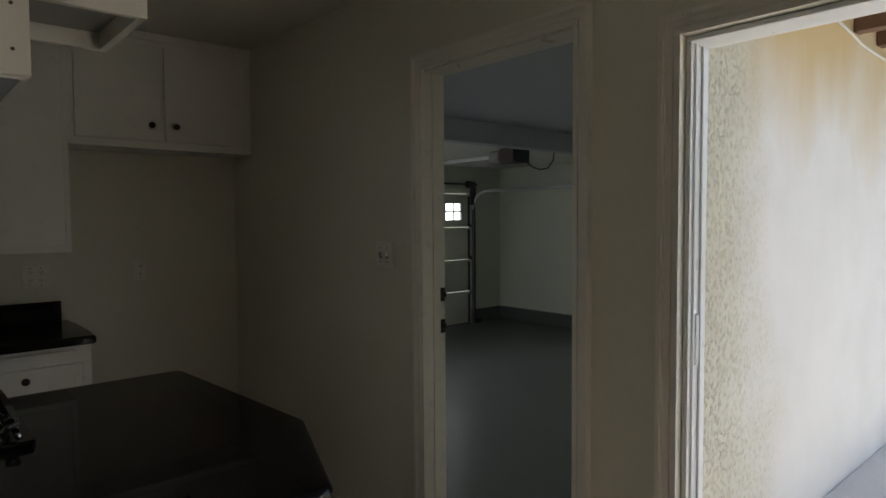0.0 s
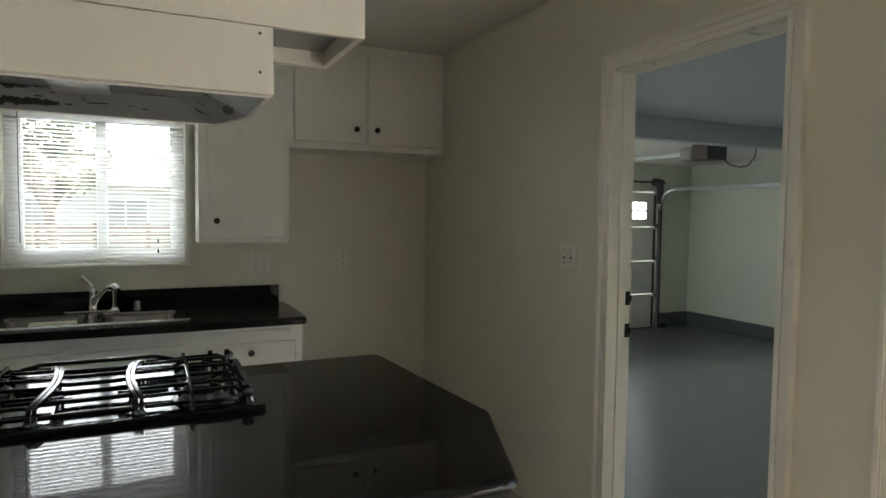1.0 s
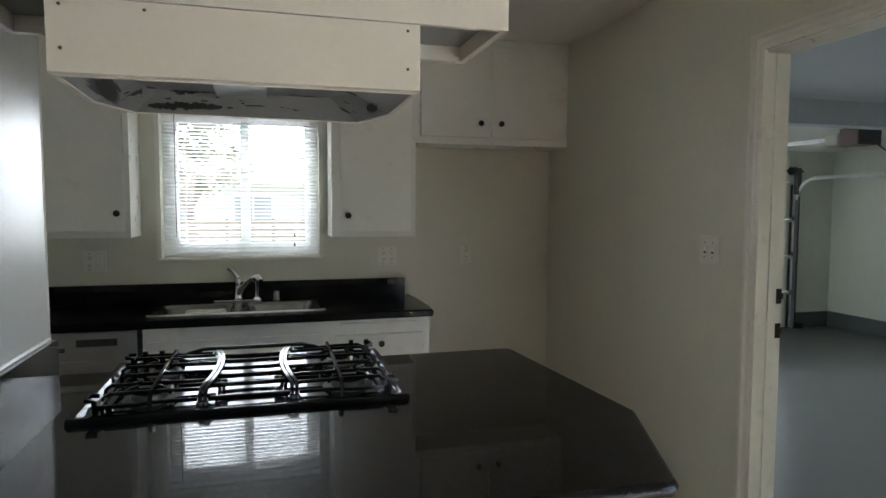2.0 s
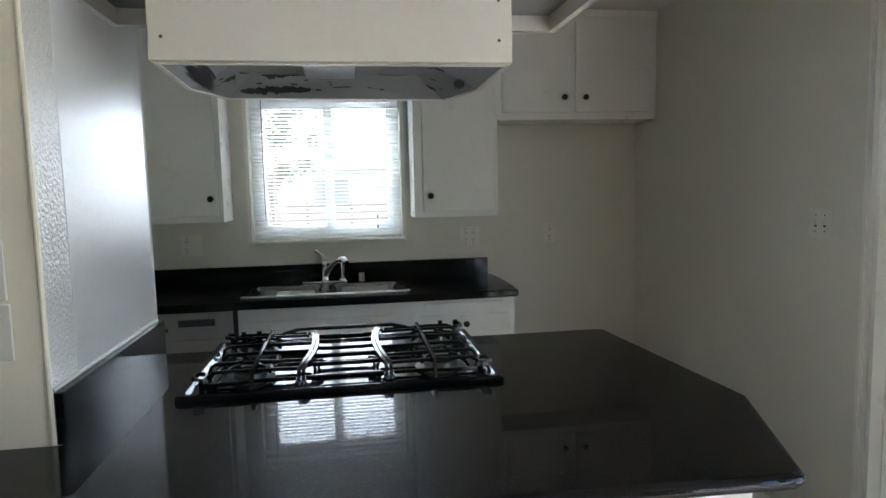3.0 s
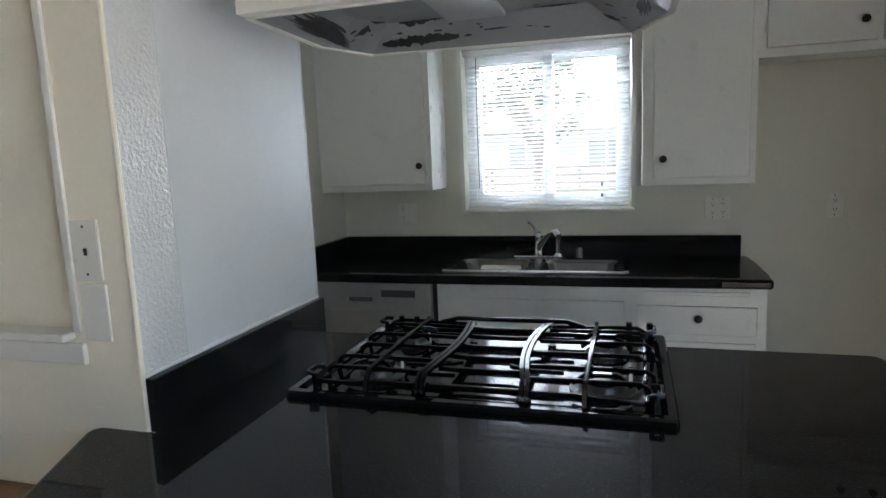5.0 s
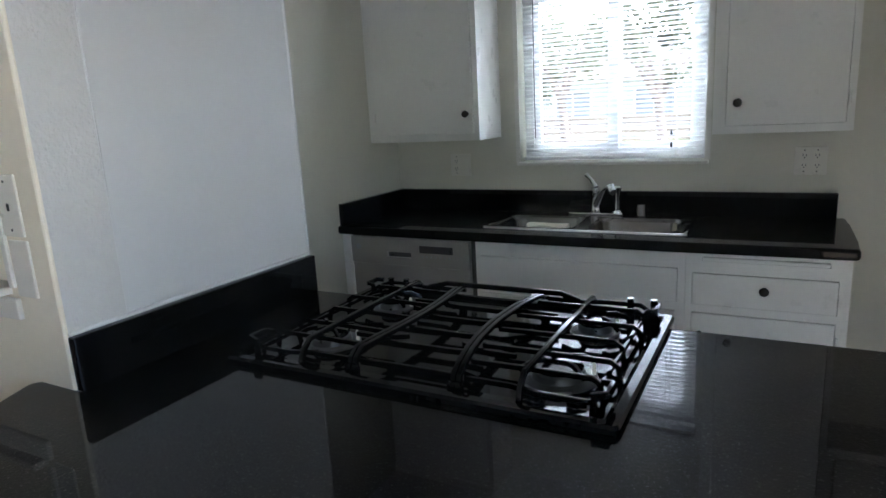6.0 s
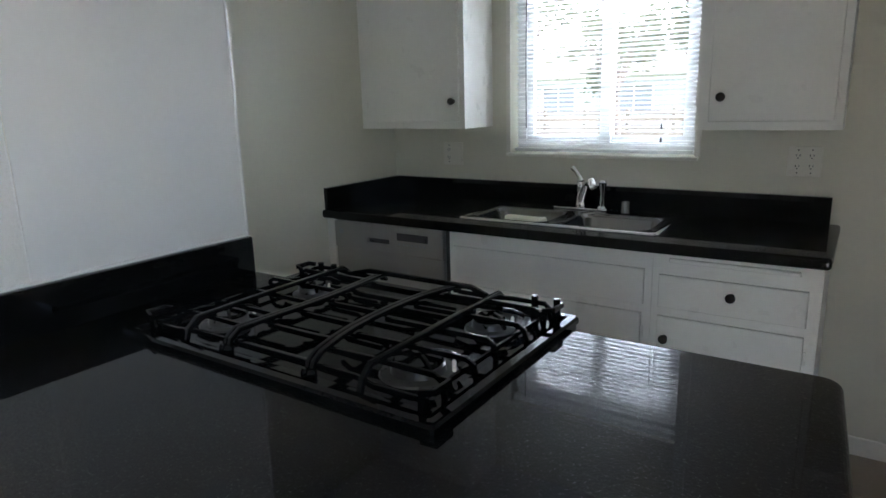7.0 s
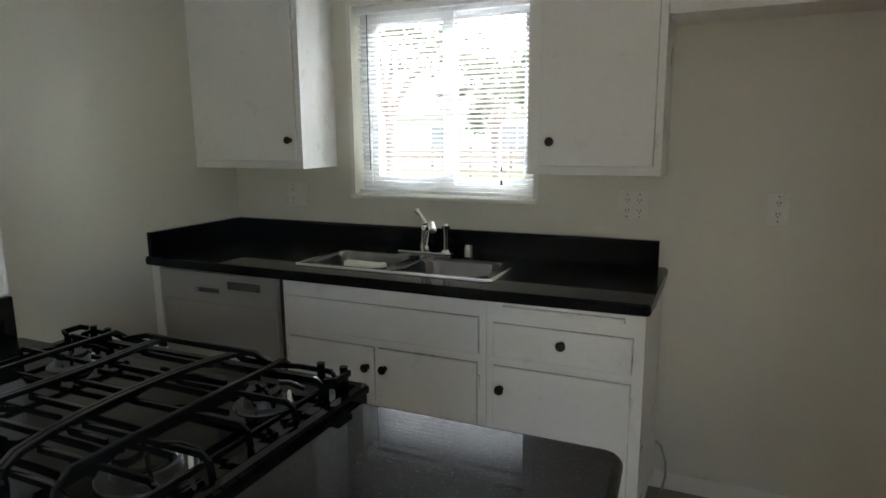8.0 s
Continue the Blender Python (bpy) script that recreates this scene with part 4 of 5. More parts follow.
def inset(pts, d):
    c = Vector((sum(p[0] for p in pts) / len(pts), sum(p[1] for p in pts) / len(pts)))
    return [(c.x + (p[0] - c.x) * (1 - d / (Vector(p) - c).length), c.y + (p[1] - c.y) * (1 - d / (Vector(p) - c).length)) for p in pts]


def sag(bm, top):
    """Lets the hood's underside fall a little towards its back."""
    for v in bm.verts:
        if v.co.z < top:
            v.co.z -= 0.032 * (v.co.y - 2.085)
    return bm


bm = bmesh.new()
loft(bm, [[(p[0], p[1], HZ1) for p in HP], [(p[0], p[1], HZ0) for p in HP], [(p[0], p[1], HZ0) for p in inset(HP, 0.012)], [(p[0], p[1], HZ0 + 0.004) for p in inset(HP, 0.013)]], True, True, False)
part("shell", sag(bm, HZ0 + 0.05), M_HOOD, hood)
bm = bmesh.new()
deep = [(0.02, 2.105), (0.63, 2.105), (0.61, 2.37), (0.55, 2.45), (0.07, 2.45), (0.02, 2.37)]
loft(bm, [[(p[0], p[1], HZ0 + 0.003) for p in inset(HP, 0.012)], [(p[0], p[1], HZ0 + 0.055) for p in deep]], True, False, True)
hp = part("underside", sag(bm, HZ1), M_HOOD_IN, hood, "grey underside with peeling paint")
part("front_panel", boxed(-0.094, 0.740, 2.0580, 2.0845, HZ0 + 0.004, HZ1 - 0.002, 0.001), M_HOOD, hood, "flat cream front panel with screws")
lb = part("light_box", sag(boxed(0.225, 0.365, 2.14, 2.45, HZ0 + 0.043, HZ0 + 0.0545, 0.003), HZ1), M_LAMP_BOX, hood, "pale plastic lamp housing")
part("bulb", lathe(bmesh.new(), [(0.012, 0.0), (0.012, 0.008), (0.006, 0.011), (0.0, 0.011)], (0.315, 2.20, HZ0 + 0.026), "z", 12), M_PLATE, lb, "", True)
for x, z in ((0.708, 1.880), (0.708, 1.786), (-0.066, 1.880), (-0.066, 1.786), (0.105, 1.880)):
    part("screw", lathe(bmesh.new(), [(0.004, 0.0), (0.004, 0.0012), (0.002, 0.0016)], (x, 2.0580, z), "y", 10), M_SCREW, hood)


def flake(x0, x1, y0, y1, seed):
    """A ragged patch where the paint has come off the hood's underside, 1 mm below it."""
    rim = inset(HP, 0.012)
    rnd = random.Random(seed)
    bm = bmesh.new()
    n = 26

    def height(x, y):
        z = HZ0 + 0.055
        for a in range(len(rim)):
            p, e, q = Vector(rim[a]), Vector(rim[a - 1]), Vector(deep[a])
            side = Vector((p.y - e.y, e.x - p.x)).normalized()
            run = side.dot(q - p)
            z = min(z, HZ0 + 0.003 + 0.052 * side.dot(Vector((x, y)) - p) / run)
        return z - 0.0015
    lo = [bm.verts.new((x0 + (x1 - x0) * k / n, (y0 + y1) / 2 - (y1 - y0) * rnd.uniform(0.15, 0.5) * math.sin(math.pi * (k + 0.4) / (n + 0.8)) ** 0.4, 0)) for k in range(n + 1)]
    hi = [bm.verts.new((x0 + (x1 - x0) * k / n, (y0 + y1) / 2 + (y1 - y0) * rnd.uniform(0.15, 0.5) * math.sin(math.pi * (k + 0.4) / (n + 0.8)) ** 0.4, 0)) for k in range(n + 1)]
    for k in range(n):
        bm.faces.new((lo[k], lo[k + 1], hi[k + 1], hi[k]))
    for v in bm.verts:
        v.co.z = height(v.co.x, v.co.y)
    part("bare_patch", sag(bm, HZ1), M_BARE, hp, "dark bare metal where paint peeled")


for i, q in enumerate(((0.03, 0.235, 2.490, 2.530), (0.405, 0.62, 2.485, 2.525), (0.10, 0.22, 2.440, 2.465), (0.43, 0.53, 2.435, 2.455),
                       (0.00, 0.07, 2.405, 2.455), (-0.062, -0.012, 2.13, 2.47), (0.655, 0.685, 2.34, 2.46), (0.57, 0.62, 2.34, 2.36), (0.30, 0.36, 2.50, 2.508))):
    flake(*q, seed=i + 3)
speck = random.Random(21)
for i in range(26):
    x, y = speck.choice(((speck.uniform(-0.05, 0.10), speck.uniform(2.38, 2.53)), (speck.uniform(0.38, 0.66), speck.uniform(2.40, 2.52)), (speck.uniform(0.10, 0.30), speck.uniform(2.44, 2.53))))
    flake(x, x + speck.uniform(0.006, 0.022), y, y + speck.uniform(0.004, 0.012), seed=50 + i)

# ---- wall plates ----


def plate_y(x, z, w, h, y, kinds, label, cat):
    """A cover plate on a wall that faces -y, with its sockets or switches side by side."""
    p = thing("wall_plate", (x, y, z), label, cat, "wall plates")
    part("cover", boxed(x - w / 2, x + w / 2, y - 0.006, y - 0.0003, z - h / 2, z + h / 2, 0.0025), M_PLATE, p)
    n = len(kinds)
    for i, kind in enumerate(kinds):
        cx = x + (i - (n - 1) / 2) * 0.046
        if kind == "duplex":
            for dz in (-0.02, 0.02):
                s = part("socket", prism(rect(cx - 0.0165, cx + 0.0165, -0.0135, 0.0135, 0.008, 4), 0, 0.0022), M_PLATE, p)
                s.data.transform(Matrix.Translation((0, 0, 0)))
                fix_face(s, y - 0.0062, z + dz, p)
                for dx in (-0.006, 0.006):
                    part("slot", box(bmesh.new(), cx + dx - 0.0013, cx + dx + 0.0013, y - 0.0088, y - 0.0083, z + dz - 0.001, z + dz + 0.007), M_SLOT, s)
                part("ground_hole", box(bmesh.new(), cx - 0.002, cx + 0.002, y - 0.0088, y - 0.0083, z + dz - 0.009, z + dz - 0.005), M_SLOT, s)
        elif kind == "toggle":
            part("toggle", boxed(cx - 0.005, cx + 0.005, y - 0.018, y - 0.0062, z - 0.010, z + 0.006, 0.002), M_PLATE, p)
        elif kind == "rocker":
            part("rocker", boxed(cx - 0.016, cx + 0.016, y - 0.0095, y - 0.0062, z - 0.033, z + 0.033, 0.002), M_PLATE, p)
        elif kind == "jack":
            part("jack", lathe(bmesh.new(), [(0.0055, 0.0), (0.0055, 0.0006)], (cx, y - 0.0063, z), "y", 8), M_SLOT, p, "dark jack hole")
            part("jack_notch", box(bmesh.new(), cx - 0.004, cx + 0.004, y - 0.0068, y - 0.0062, z - 0.010, z - 0.004), M_SLOT, p)
        for dz in (-h / 2 + 0.014, h / 2 - 0.014) if kind in ("duplex", "jack", "toggle") else ():
            part("screw", lathe(bmesh.new(), [(0.003, 0.0), (0.003, 0.0008), (0.0, 0.001)], (cx, y - 0.0061, z + dz), "y", 8), M_SCREW, p)
    return p


def fix_face(ob, y, z, parent):
    """Turns a flat outline drawn in x and y upright, to face -y at height z."""
    base = ORIGIN[parent.name]
    for v in ob.data.vertices:
        wx, wy, wz = v.co + base
        v.co = Vector((wx, y - wz, z + wy)) - base


plate_y(1.042, 1.146, 0.116, 0.114, NORTH, ("duplex", "duplex"), "white four-socket outlet plate above the counter", "outlet")
plate_y(-0.541, 1.143, 0.116, 0.114, NORTH, ("duplex", "rocker"), "white plate with outlet and switch above the counter", "outlet")
plate_y(1.536, 1.152, 0.072, 0.116, NORTH, ("duplex",), "white outlet plate in the empty fridge bay", "outlet")
plate_y(-0.396, 1.288, 0.070, 0.124, CHASE_S, ("jack",), "cream phone jack plate beside the recess", "phone jack")
plate_y(-0.390, 1.160, 0.066, 0.118, CHASE_S, ("blank",), "cream blank cover plate beside the recess", "cover plate")
sw = thing("light_switch", (EAST, 2.656, 1.272), "white double toggle switch plate beside the garage doorway", "switch", "wall plates")
part("cover", boxed(EAST - 0.006, EAST - 0.0003, 2.598, 2.714, 1.214, 1.330, 0.0025), M_PLATE, sw)
for dy in (-0.023, 0.023):
    t = part("toggle", boxed(EAST - 0.018, EAST - 0.0062, 2.656 + dy - 0.005, 2.656 + dy + 0.005, 1.266, 1.284, 0.002), M_PLATE, sw)
    part("slot", box(bmesh.new(), EAST - 0.0068, EAST - 0.0062, 2.656 + dy - 0.007, 2.656 + dy + 0.007, 1.258, 1.265), M_SLOT, t)
    for z in (1.242, 1.302):
        part("screw", lathe(bmesh.new(), [(0.003, 0.0), (0.003, 0.0008), (0.0, 0.001)], (EAST - 0.0061, 2.656 + dy, z), "x", 8), M_SCREW, sw)
# water line behind the base cabinet
line = thing("water_line", (1.20, 4.15, 0.0), "thin grey coiled water tube by the baseboard", "tube")
part("tube", tube(bmesh.new(), [(1.172, 4.16, 0.22), (1.195, 4.155, 0.20), (1.215, 4.15, 0.14), (1.218, 4.145, 0.08), (1.205, 4.14, 0.02), (1.20, 4.13, 0.006)], 0.0045, 8), M_GALV, line, "", True)

# ---- garage ----
GZ0, GE, GN, GS, GC = -0.18, 7.82, 7.40, 1.655, 2.20
setting("garage_floor", box(bmesh.new(), 2.20, GE, GS, GN, GZ0 - 0.1, GZ0), M_EPOXY, "glossy grey painted concrete garage floor", "floor")
setting("garage_step", boxed(2.201, 2.30, DOOR[0] - 0.1, DOOR[1] + 0.1, GZ0, -0.02, 0.01), M_EPOXY, "grey painted concrete step below the doorway", "step")
setting("wall_garage_south", wall_x(1.53, GS, 2.2005, GE + 0.15, -0.25, 2.52), M_STUCCO, "cream stucco outside wall of the garage", "wall")
setting("wall_garage_south_lining", box(bmesh.new(), 2.201, GE, GS, GS + 0.004, GZ0, GC), M_GAR_WALL, "white painted inside of the garage wall", "wall")
setting("wall_garage_east", wall_y(GE, GE + 0.15, GS, GN + 0.15, -0.25, 2.52), M_GAR_WALL, "pale painted garage side wall", "wall")
setting("wall_garage_west", wall_y(2.09, 2.20, NORTH + 0.141, GN + 0.15, -0.25, 2.52), M_GAR_WALL, "pale painted garage wall", "wall")
setting("wall_garage_house_lining", wall_y(2.2005, 2.2045, GS + 0.005, GN, GZ0, GC - 0.001, [(DOOR[0] - 0.001, DOOR[1], GZ0, DOOR[3])]), M_GAR_WALL, "white painted garage side of the house wall", "wall")
GD = (4.80, 7.10, GZ0, 1.79)
# Unseen opening, added to let daylight into the garage.
ADDED_OPENING = (2.32, 4.30, GZ0, 1.90)
setting("wall_garage_north", wall_x(GN, GN + 0.15, 2.20, GE, GZ0 - 0.07, 2.52, [GD, ADDED_OPENING]), M_GAR_WALL, "pale painted garage front wall with vehicle door and added opening", "wall")
setting("ceiling_garage", box(bmesh.new(), 2.2005, GE, 4.201, GN, GC, GC + 0.08), M_CEIL, "white painted garage ceiling", "ceiling")
setting("ceiling_garage_low", box(bmesh.new(), 2.2005, GE, GS, 4.0795, GC, GC + 0.08), M_BLUE_SHADE, "white ceiling near the house, bluish shade put into its colour", "ceiling")
setting("beam", boxed(2.205, GE - 0.001, 4.08, 4.20, 2.028, GC + 0.05, 0.004), M_BLUE_SHADE, "white ceiling beam across the garage, bluish shade put into its colour", "beam")
setting("kerb_east", boxed(GE - 0.05, GE - 0.001, GS + 0.006, GN - 0.001, GZ0, GZ0 + 0.20, 0.006), M_EPOXY, "grey painted concrete kerb at the garage wall", "kerb")
setting("kerb_north", boxed(GD[1] + 0.06, GE - 0.051, GN - 0.05, GN - 0.001, GZ0, GZ0 + 0.20, 0.006), M_EPOXY, "grey painted concrete kerb at the garage wall", "kerb")

gdoor = thing("garage_door", (5.87, GN - 0.03, GZ0), "closed cream sectional garage door with small windows", "garage door")
cuts = [GZ0 + 0.01, 0.32, 0.80, 1.29, 1.785]
for i, (z0, z1) in enumerate(zip(cuts, cuts[1:])):
    if i < 3:
        s = part("section", boxed(GD[0] - 0.02, GD[1] - 0.005, GN - 0.05, GN - 0.008, z0 + 0.003, z1 - 0.003, 0.006), M_GDOOR, gdoor)
    else:
        holes = [(6.92 - 0.55 * k - 0.31, 6.92 - 0.55 * k, 1.40, 1.64) for k in range(4)]
        s = part("section", wall_x(GN - 0.05, GN - 0.008, GD[0] - 0.02, GD[1] - 0.005, z0 + 0.003, z1 - 0.003, holes), M_GDOOR, gdoor)
        for h in holes:
            cx, cz = (h[0] + h[1]) / 2, (h[2] + h[3]) / 2
            f = part("window", wall_x(GN - 0.056, GN - 0.0505, h[0] - 0.02, h[1] + 0.02, h[2] - 0.02, h[3] + 0.02, [(h[0], cx - 0.013, h[2], cz - 0.013), (cx + 0.013, h[1], h[2], cz - 0.013),
                     (h[0], cx - 0.013, cz + 0.013, h[3]), (cx + 0.013, h[1], cz + 0.013, h[3])]), M_GDOOR, s, "small four-light window")
            g = part("pane", box(bmesh.new(), h[0], h[1], GN - 0.03, GN - 0.026, h[2], h[3]), M_GLASS, f)
            g.visible_shadow = False
    part("end_stile", boxed(GD[1] - 0.055, GD[1] - 0.012, GN - 0.066, GN - 0.0625, z0 + 0.01, z1 - 0.035, 0.002), M_DARK_STEEL, gdoor)
part("bottom_seal", boxed(GD[0] - 0.02, GD[1] - 0.005, GN - 0.052, GN - 0.004, GZ0 + 0.0005, GZ0 + 0.0125, 0.003), M_DARK_STEEL, gdoor, "black rubber bottom seal")
track = thing("garage_door_track", (7.06, GN - 0.1, GZ0), "galvanised steel garage door track with curved corner", "door track")
TX = 7.15
part("vertical_track", boxed(TX - 0.02, TX + 0.012, GN - 0.115, GN - 0.055, GZ0, 1.60, 0.004), M_DARK_STEEL, track)
arc = [(TX, GN - 0.085, 1.55)] + [(TX, GN - 0.085 - 0.28 * (1 - math.cos(a)), 1.55 + 0.28 * math.sin(a)) for a in [math.pi / 2 * k / 8 for k in range(1, 9)]]
part("curve", tube(bmesh.new(), arc, 0.026, 8), M_GALV, track, "", True)
part("horizontal_track", boxed(TX - 0.013, TX + 0.013, 4.35, GN - 0.36, 1.805, 1.855, 0.006), M_GALV, track)
part("hanger", boxed(TX - 0.015, TX + 0.015, 4.60, 4.63, 1.856, GC - 0.0005, 0.003), M_GALV, track)
part("end_bracket", boxed(TX - 0.05, TX + 0.02, GN - 0.12, GN - 0.055, 1.62, 1.97, 0.006), M_DARK_STEEL, track, "dark bearing bracket")
part("cable_drum", lathe(bmesh.new(), [(0.055, 0.0), (0.055, 0.02), (0.045, 0.025), (0.045, 0.07), (0.055, 0.075)], (TX - 0.06, GN - 0.09, 1.93), "x", 18), M_DARK_STEEL, track, "", True)
part("torsion_bar", tube(bmesh.new(), [(TX + 0.07, GN - 0.09, 1.93), (4.66, GN - 0.09, 1.93)], 0.014, 8), M_DARK_STEEL, track, "", True)
for z in (0.3, 0.82, 1.3):
    part("jamb_bracket", boxed(TX - 0.035, TX + 0.035, GN - 0.054, GN - 0.001, z - 0.03, z + 0.03, 0.004), M_DARK_STEEL, track)
part("floor_bracket", boxed(TX + 0.02, TX + 0.13, GN - 0.13, GN - 0.055, GZ0 + 0.001, GZ0 + 0.07, 0.006), M_DARK_STEEL, track)
opener = thing("garage_door_opener", (5.46, 5.0, GC), "ceiling-hung garage door opener with dark motor housing", "garage opener")
part("motor_housing", boxed(5.29, 5.55, 4.82, 5.02, 1.998, 2.150, 0.012, 3), M_OPENER, opener)
part("front_grille", boxed(5.32, 5.52, 4.814, 4.8195, 2.010, 2.125, 0.002), M_DARK_STEEL, opener)
part("light_cover", boxed(5.29, 5.55, 5.021, 5.19, 2.000, 2.130, 0.035, 4), M_OPENER_W, opener, "pale plastic lamp cover")
part("rail", boxed(5.45, 5.49, 5.19, GN - 0.02, 2.065, 2.105, 0.005), M_GALV, opener)
for x in (5.33, 5.51):
    part("strap", boxed(x - 0.015, x + 0.015, 4.93, 4.936, 2.14, GC - 0.0005), M_GALV, opener)
part("power_cord", tube(bmesh.new(), [(5.50, 4.813, 2.00), (5.53, 4.77, 1.95), (5.60, 4.72, 1.925), (5.67, 4.68, 1.94), (5.72, 4.65, 2.02), (5.73, 4.64, 2.12), (5.73, 4.64, GC - 0.002)], 0.007, 8), M_DARK_STEEL, opener, "", True)

# ---- outside ----
setting("ground", box(bmesh.new(), -300, 300, -300, 300, -0.8, -0.285), M_GRASS, "dry lawn round the house", "ground")
setting("patio", boxed(2.201, 14.0, -6.0, 1.529, -0.284, 0.02, 0.01), M_CONCRETE, "pale concrete patio slab by the stucco wall", "patio")
setting("path", box(bmesh.new(), -12.0, 1.99, 5.4, 19.0, -0.284, -0.25), M_CONCRETE, "pale concrete yard outside the kitchen window", "pavement")
setting("driveway", box(bmesh.new(), 2.0, 8.4, 7.56, 19.0, -0.284, -0.19), M_DRIVE, "pale concrete driveway before the garage", "driveway")
roof = thing("house_roof", (-0.7, 0.8, 2.5), "low brown shingle roof over the house", "roof", kind="structure")
part("deck", box(bmesh.new(), -4.2, 2.199, -3.2, 4.40, CEIL + 0.101, CEIL + 0.2), M_ROOF, roof)
groof = thing("garage_roof", (5, 4, 2.6), "brown shingle garage roof with deep eaves", "roof", kind="structure")
part("deck", box(bmesh.new(), 2.2005, 8.45, 0.75, 8.1, 2.66, 2.74), M_ROOF, groof)
part("soffit_board", box(bmesh.new(), 2.2005, 8.45, 0.75, 8.1, 2.635, 2.6595), M_RAFTER, groof)
for i in range(9):
    x = 4.24 + i * 0.41
    part("rafter_tail", boxed(x, x + 0.09, 0.80, 1.528, 2.365, 2.6345, 0.005), M_RAFTER, groof)
cable = thing("wall_cable", (4.6, 1.52, 2.4), "pale cable sagging along the stucco wall", "cable")
part("cable", tube(bmesh.new(), [(3.2, 1.523, 2.47), (3.91, 1.521, 2.378), (4.15, 1.521, 2.352), (4.36, 1.521, 2.322), (4.6, 1.521, 2.314), (4.86, 1.521, 2.310), (5.2, 1.521, 2.27), (6.5, 1.521, 2.25)], 0.008, 6), M_CORD, cable, "", True)


backdrop = setting("backdrop", box(bmesh.new(), -140, 140, 90, 90.5, -0.284, 75), M_HAZE, "bright hazy white sky beyond the street", "sky")


def leaf_mesh(rnd, centre, radius, count, size):
    """Many small leaves in uneven clumps round a centre."""
    bm = bmesh.new()
    clumps = []
    for _ in range(26):
        d = Vector((rnd.gauss(0, 1), rnd.gauss(0, 1), rnd.gauss(0, 0.8))).normalized() * radius * rnd.uniform(0.35, 1.0)
        clumps.append((Vector(centre) + d, radius * rnd.uniform(0.16, 0.34)))
    for k in range(count):
        c, r = clumps[rnd.randrange(len(clumps))]
        p = c + Vector((rnd.gauss(0, 0.5), rnd.gauss(0, 0.5), rnd.gauss(0, 0.45))) * r
        a = Vector((rnd.uniform(-1, 1), rnd.uniform(-1, 1), rnd.uniform(-1, 0.4))).normalized() * size * rnd.uniform(0.6, 1.3)
        b = a.cross(Vector((rnd.uniform(-1, 1), rnd.uniform(-1, 1), rnd.uniform(-1, 1)))).normalized() * size * 0.35
        bm.faces.new([bm.verts.new(p + q) for q in (-a, b - a * 0.1, a, -b - a * 0.1)])
    return bm


def tree(at, height, radius, seed, label):
    rnd = random.Random(seed)
    at = Vector(at)
    t = thing("tree", at, label, "tree", "trees outside the window")
    fork = at + Vector((rnd.uniform(-0.1, 0.1), rnd.uniform(-0.1, 0.1), height * 0.42))
    part("trunk", tube(bmesh.new(), [at, at.lerp(fork, 0.5) + Vector((0.06, 0.02, 0)), fork], [height * 0.035, height * 0.027, height * 0.022], 10), M_BARK, t, "", True)
    for k in range(6):
        a = 2 * math.pi * k / 6 + rnd.uniform(-0.3, 0.3)
        end = fork + Vector((math.cos(a) * radius * 0.6, math.sin(a) * radius * 0.6, height * rnd.uniform(0.2, 0.4)))
        part("limb", tube(bmesh.new(), [fork, fork.lerp(end, 0.5) + Vector((0, 0, 0.15)), end], [height * 0.018, height * 0.011, height * 0.004], 7), M_BARK, t, "", True)
    part("crown", leaf_mesh(rnd, at + Vector((0, 0, height * 0.72)), radius, 2000, 0.10), M_LEAF, t, "", kind="stuff")


tree((-1.2, 14.5, -0.285), 3.9, 1.1, 4, "small leafy green tree beyond the yard")
tree((-3.6, 15.7, -0.285), 4.2, 1.3, 9, "round leafy tree beyond the yard")
tree((-5.2, 13.5, -0.285), 5.0, 1.7, 12, "tall leafy tree beyond the yard")
house = thing("house", (-3, 33, -0.285), "pale single-storey house across the street", "house")
holes = [(-12.0 + 3.6 * k, -10.4 + 3.6 * k, 0.7, 1.9) for k in range(5)]
part("wall", wall_x(30.0, 30.25, -14, 6, -0.285, 2.4, holes), M_HOUSE, house)
part("side_wall", box(bmesh.new(), -14, -13.75, 30.251, 38, -0.285, 2.4), M_HOUSE, house)
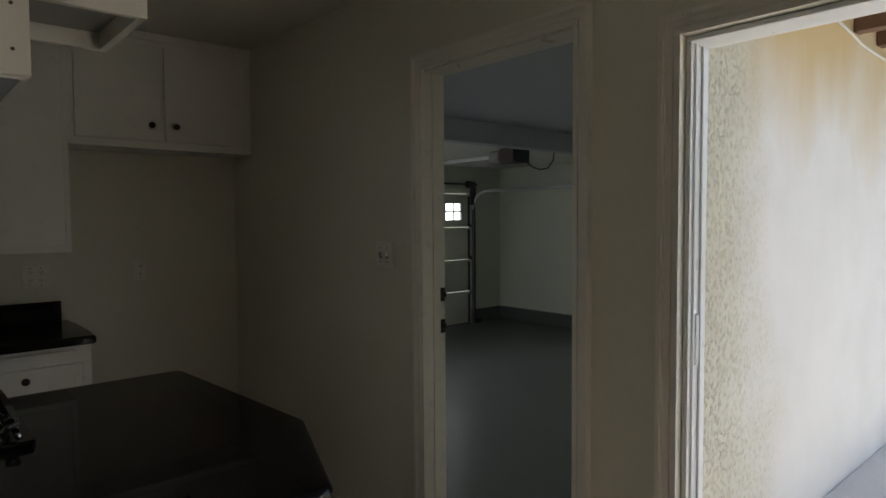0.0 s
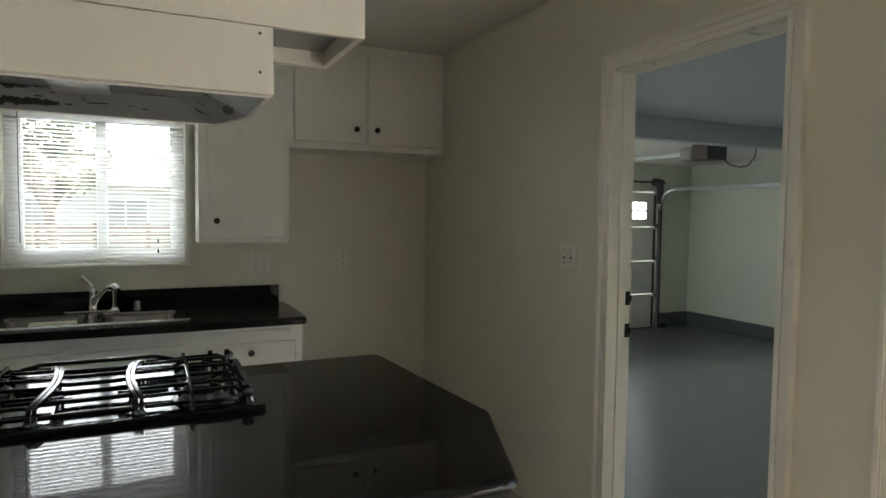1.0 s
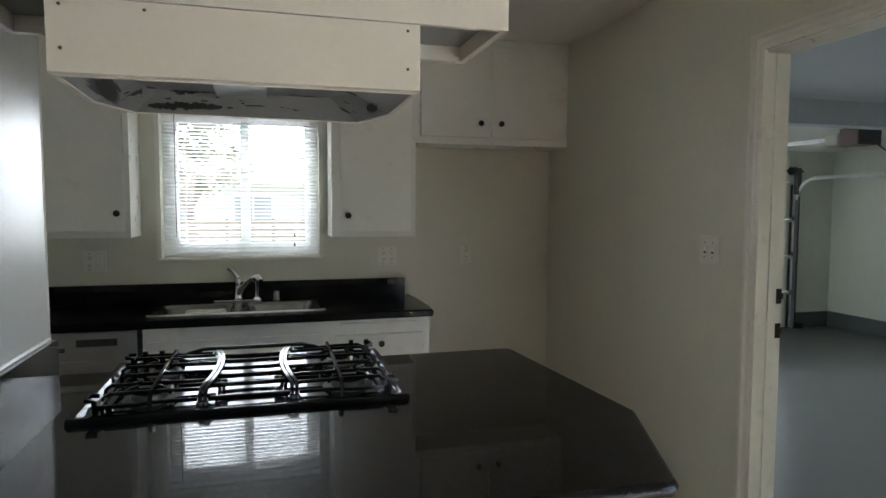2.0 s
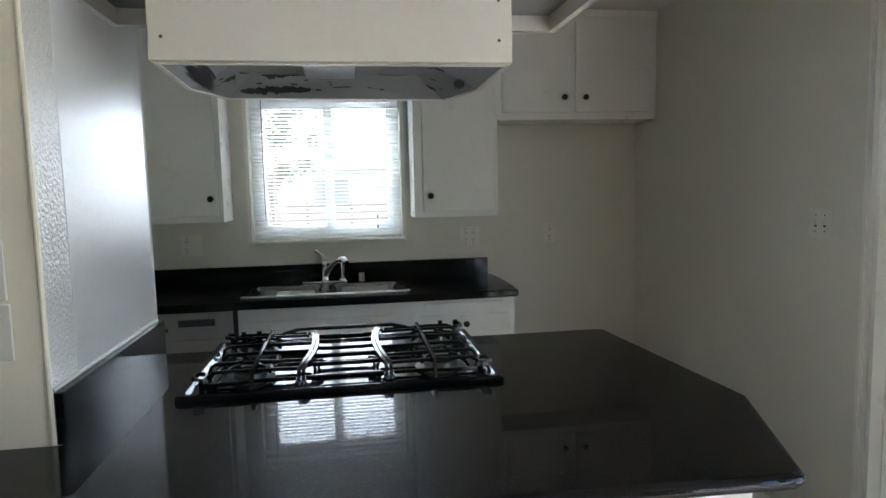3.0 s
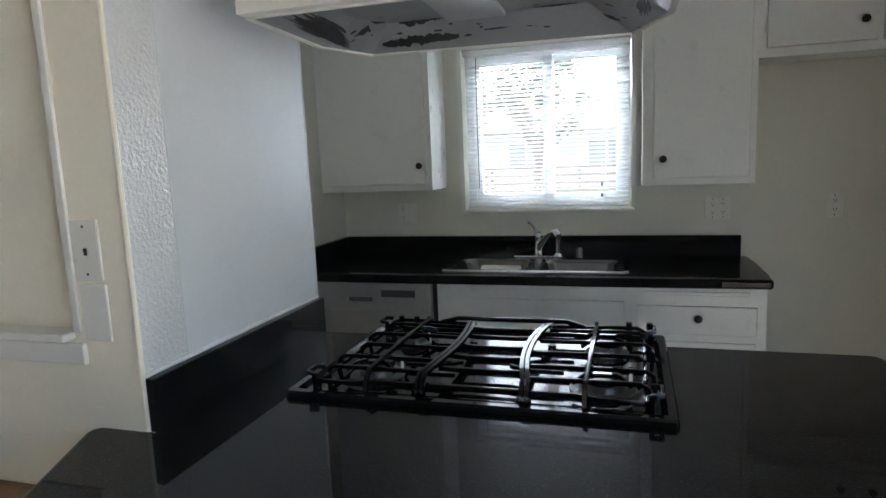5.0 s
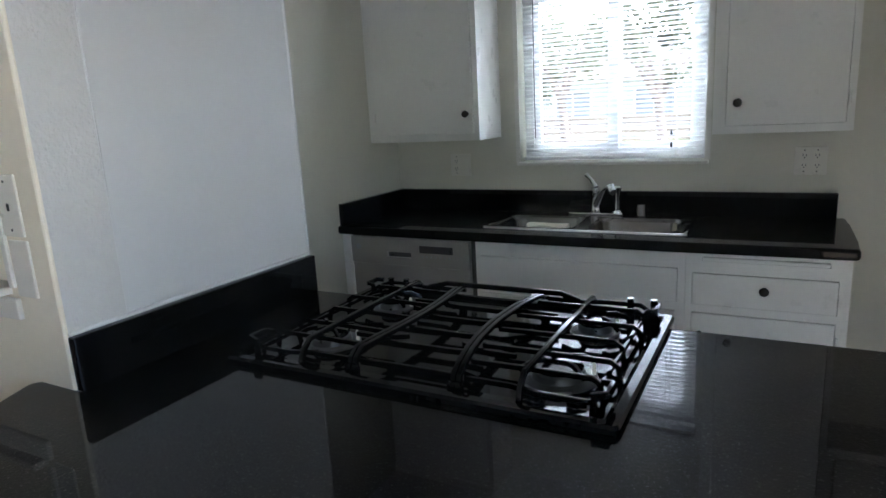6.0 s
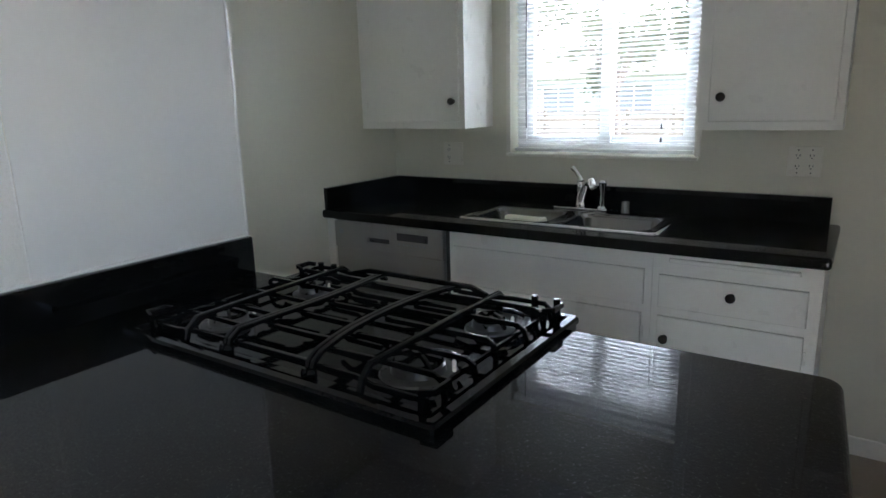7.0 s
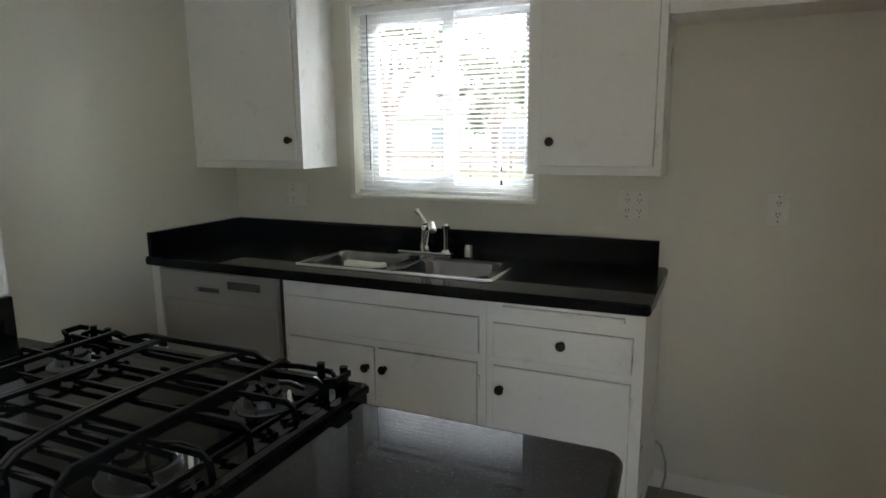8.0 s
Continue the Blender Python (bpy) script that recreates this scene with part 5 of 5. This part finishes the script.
part("side_wall", box(bmesh.new(), 5.75, 6, 30.251, 38, -0.285, 2.4), M_HOUSE, house)
bm = bmesh.new()
loft(bm, [[(x, 29.3, 2.401), (x, 34.2, 4.1), (x, 39.0, 2.401)] for x in (-14.6, 6.6)], True, True, True)
part("roof", bm, M_ROOF, house)
for h in holes:
    w = part("window", wall_x(29.96, 30.02, h[0] - 0.08, h[1] + 0.08, h[2] - 0.08, h[3] + 0.08, [(h[0], (h[0] + h[1]) / 2 - 0.03, h[2], h[3]), ((h[0] + h[1]) / 2 + 0.03, h[1], h[2], h[3])]), M_VINYL, house)
    part("pane", box(bmesh.new(), h[0], h[1], 30.1, 30.12, h[2], h[3]), M_DARK_GLASS, w)
fence = thing("fence", (-2, 24, -0.285), "weathered low slat fence across the lawn", "fence")
for k in range(14):
    x = -14 + k * 1.6
    part("post", box(bmesh.new(), x, x + 0.1, 24.0, 24.1, -0.285, 1.0), M_FENCE, fence)
for z in (0.05, 0.3, 0.55, 0.8):
    part("slat", box(bmesh.new(), -14, 7, 23.96, 23.995, z, z + 0.14), M_FENCE, fence)

# ---- floor tiles ----
floor_ob = bpy.data.objects["floor"]
TS = 0.305
bm = boxed(-TS / 2 + 0.003, TS / 2 - 0.003, -TS / 2 + 0.003, TS / 2 - 0.003, -0.0058, 0.0, 0.0015, 1)
tile_me = bpy.data.meshes.new("tile")
bm.to_mesh(tile_me)
bm.free()
tile_me.materials.append(M_TILE)
for i in range(10):
    for j in range(5):
        ob = new("tile", tile_me)
        ob.parent = floor_ob
        ob.location = (EAST - 0.16 - i * TS, NORTH - 0.16 - j * TS, random.uniform(-0.0006, 0.0003))
bm = bmesh.new()
for i in range(19):
    for j in range(22):
        x, y = EAST - 0.16 - i * TS, NORTH - 0.16 - j * TS
        if (i < 10 and j < 5) or y < -2.5 or x < -3.5:
            continue
        h = TS / 2 - 0.003
        box(bm, x - h, x + h, y - h, y + h, -0.0058, random.uniform(-0.0006, 0.0003))
part("tiles", bm, M_TILE, floor_ob, "brown square floor tiles", kind="stuff")
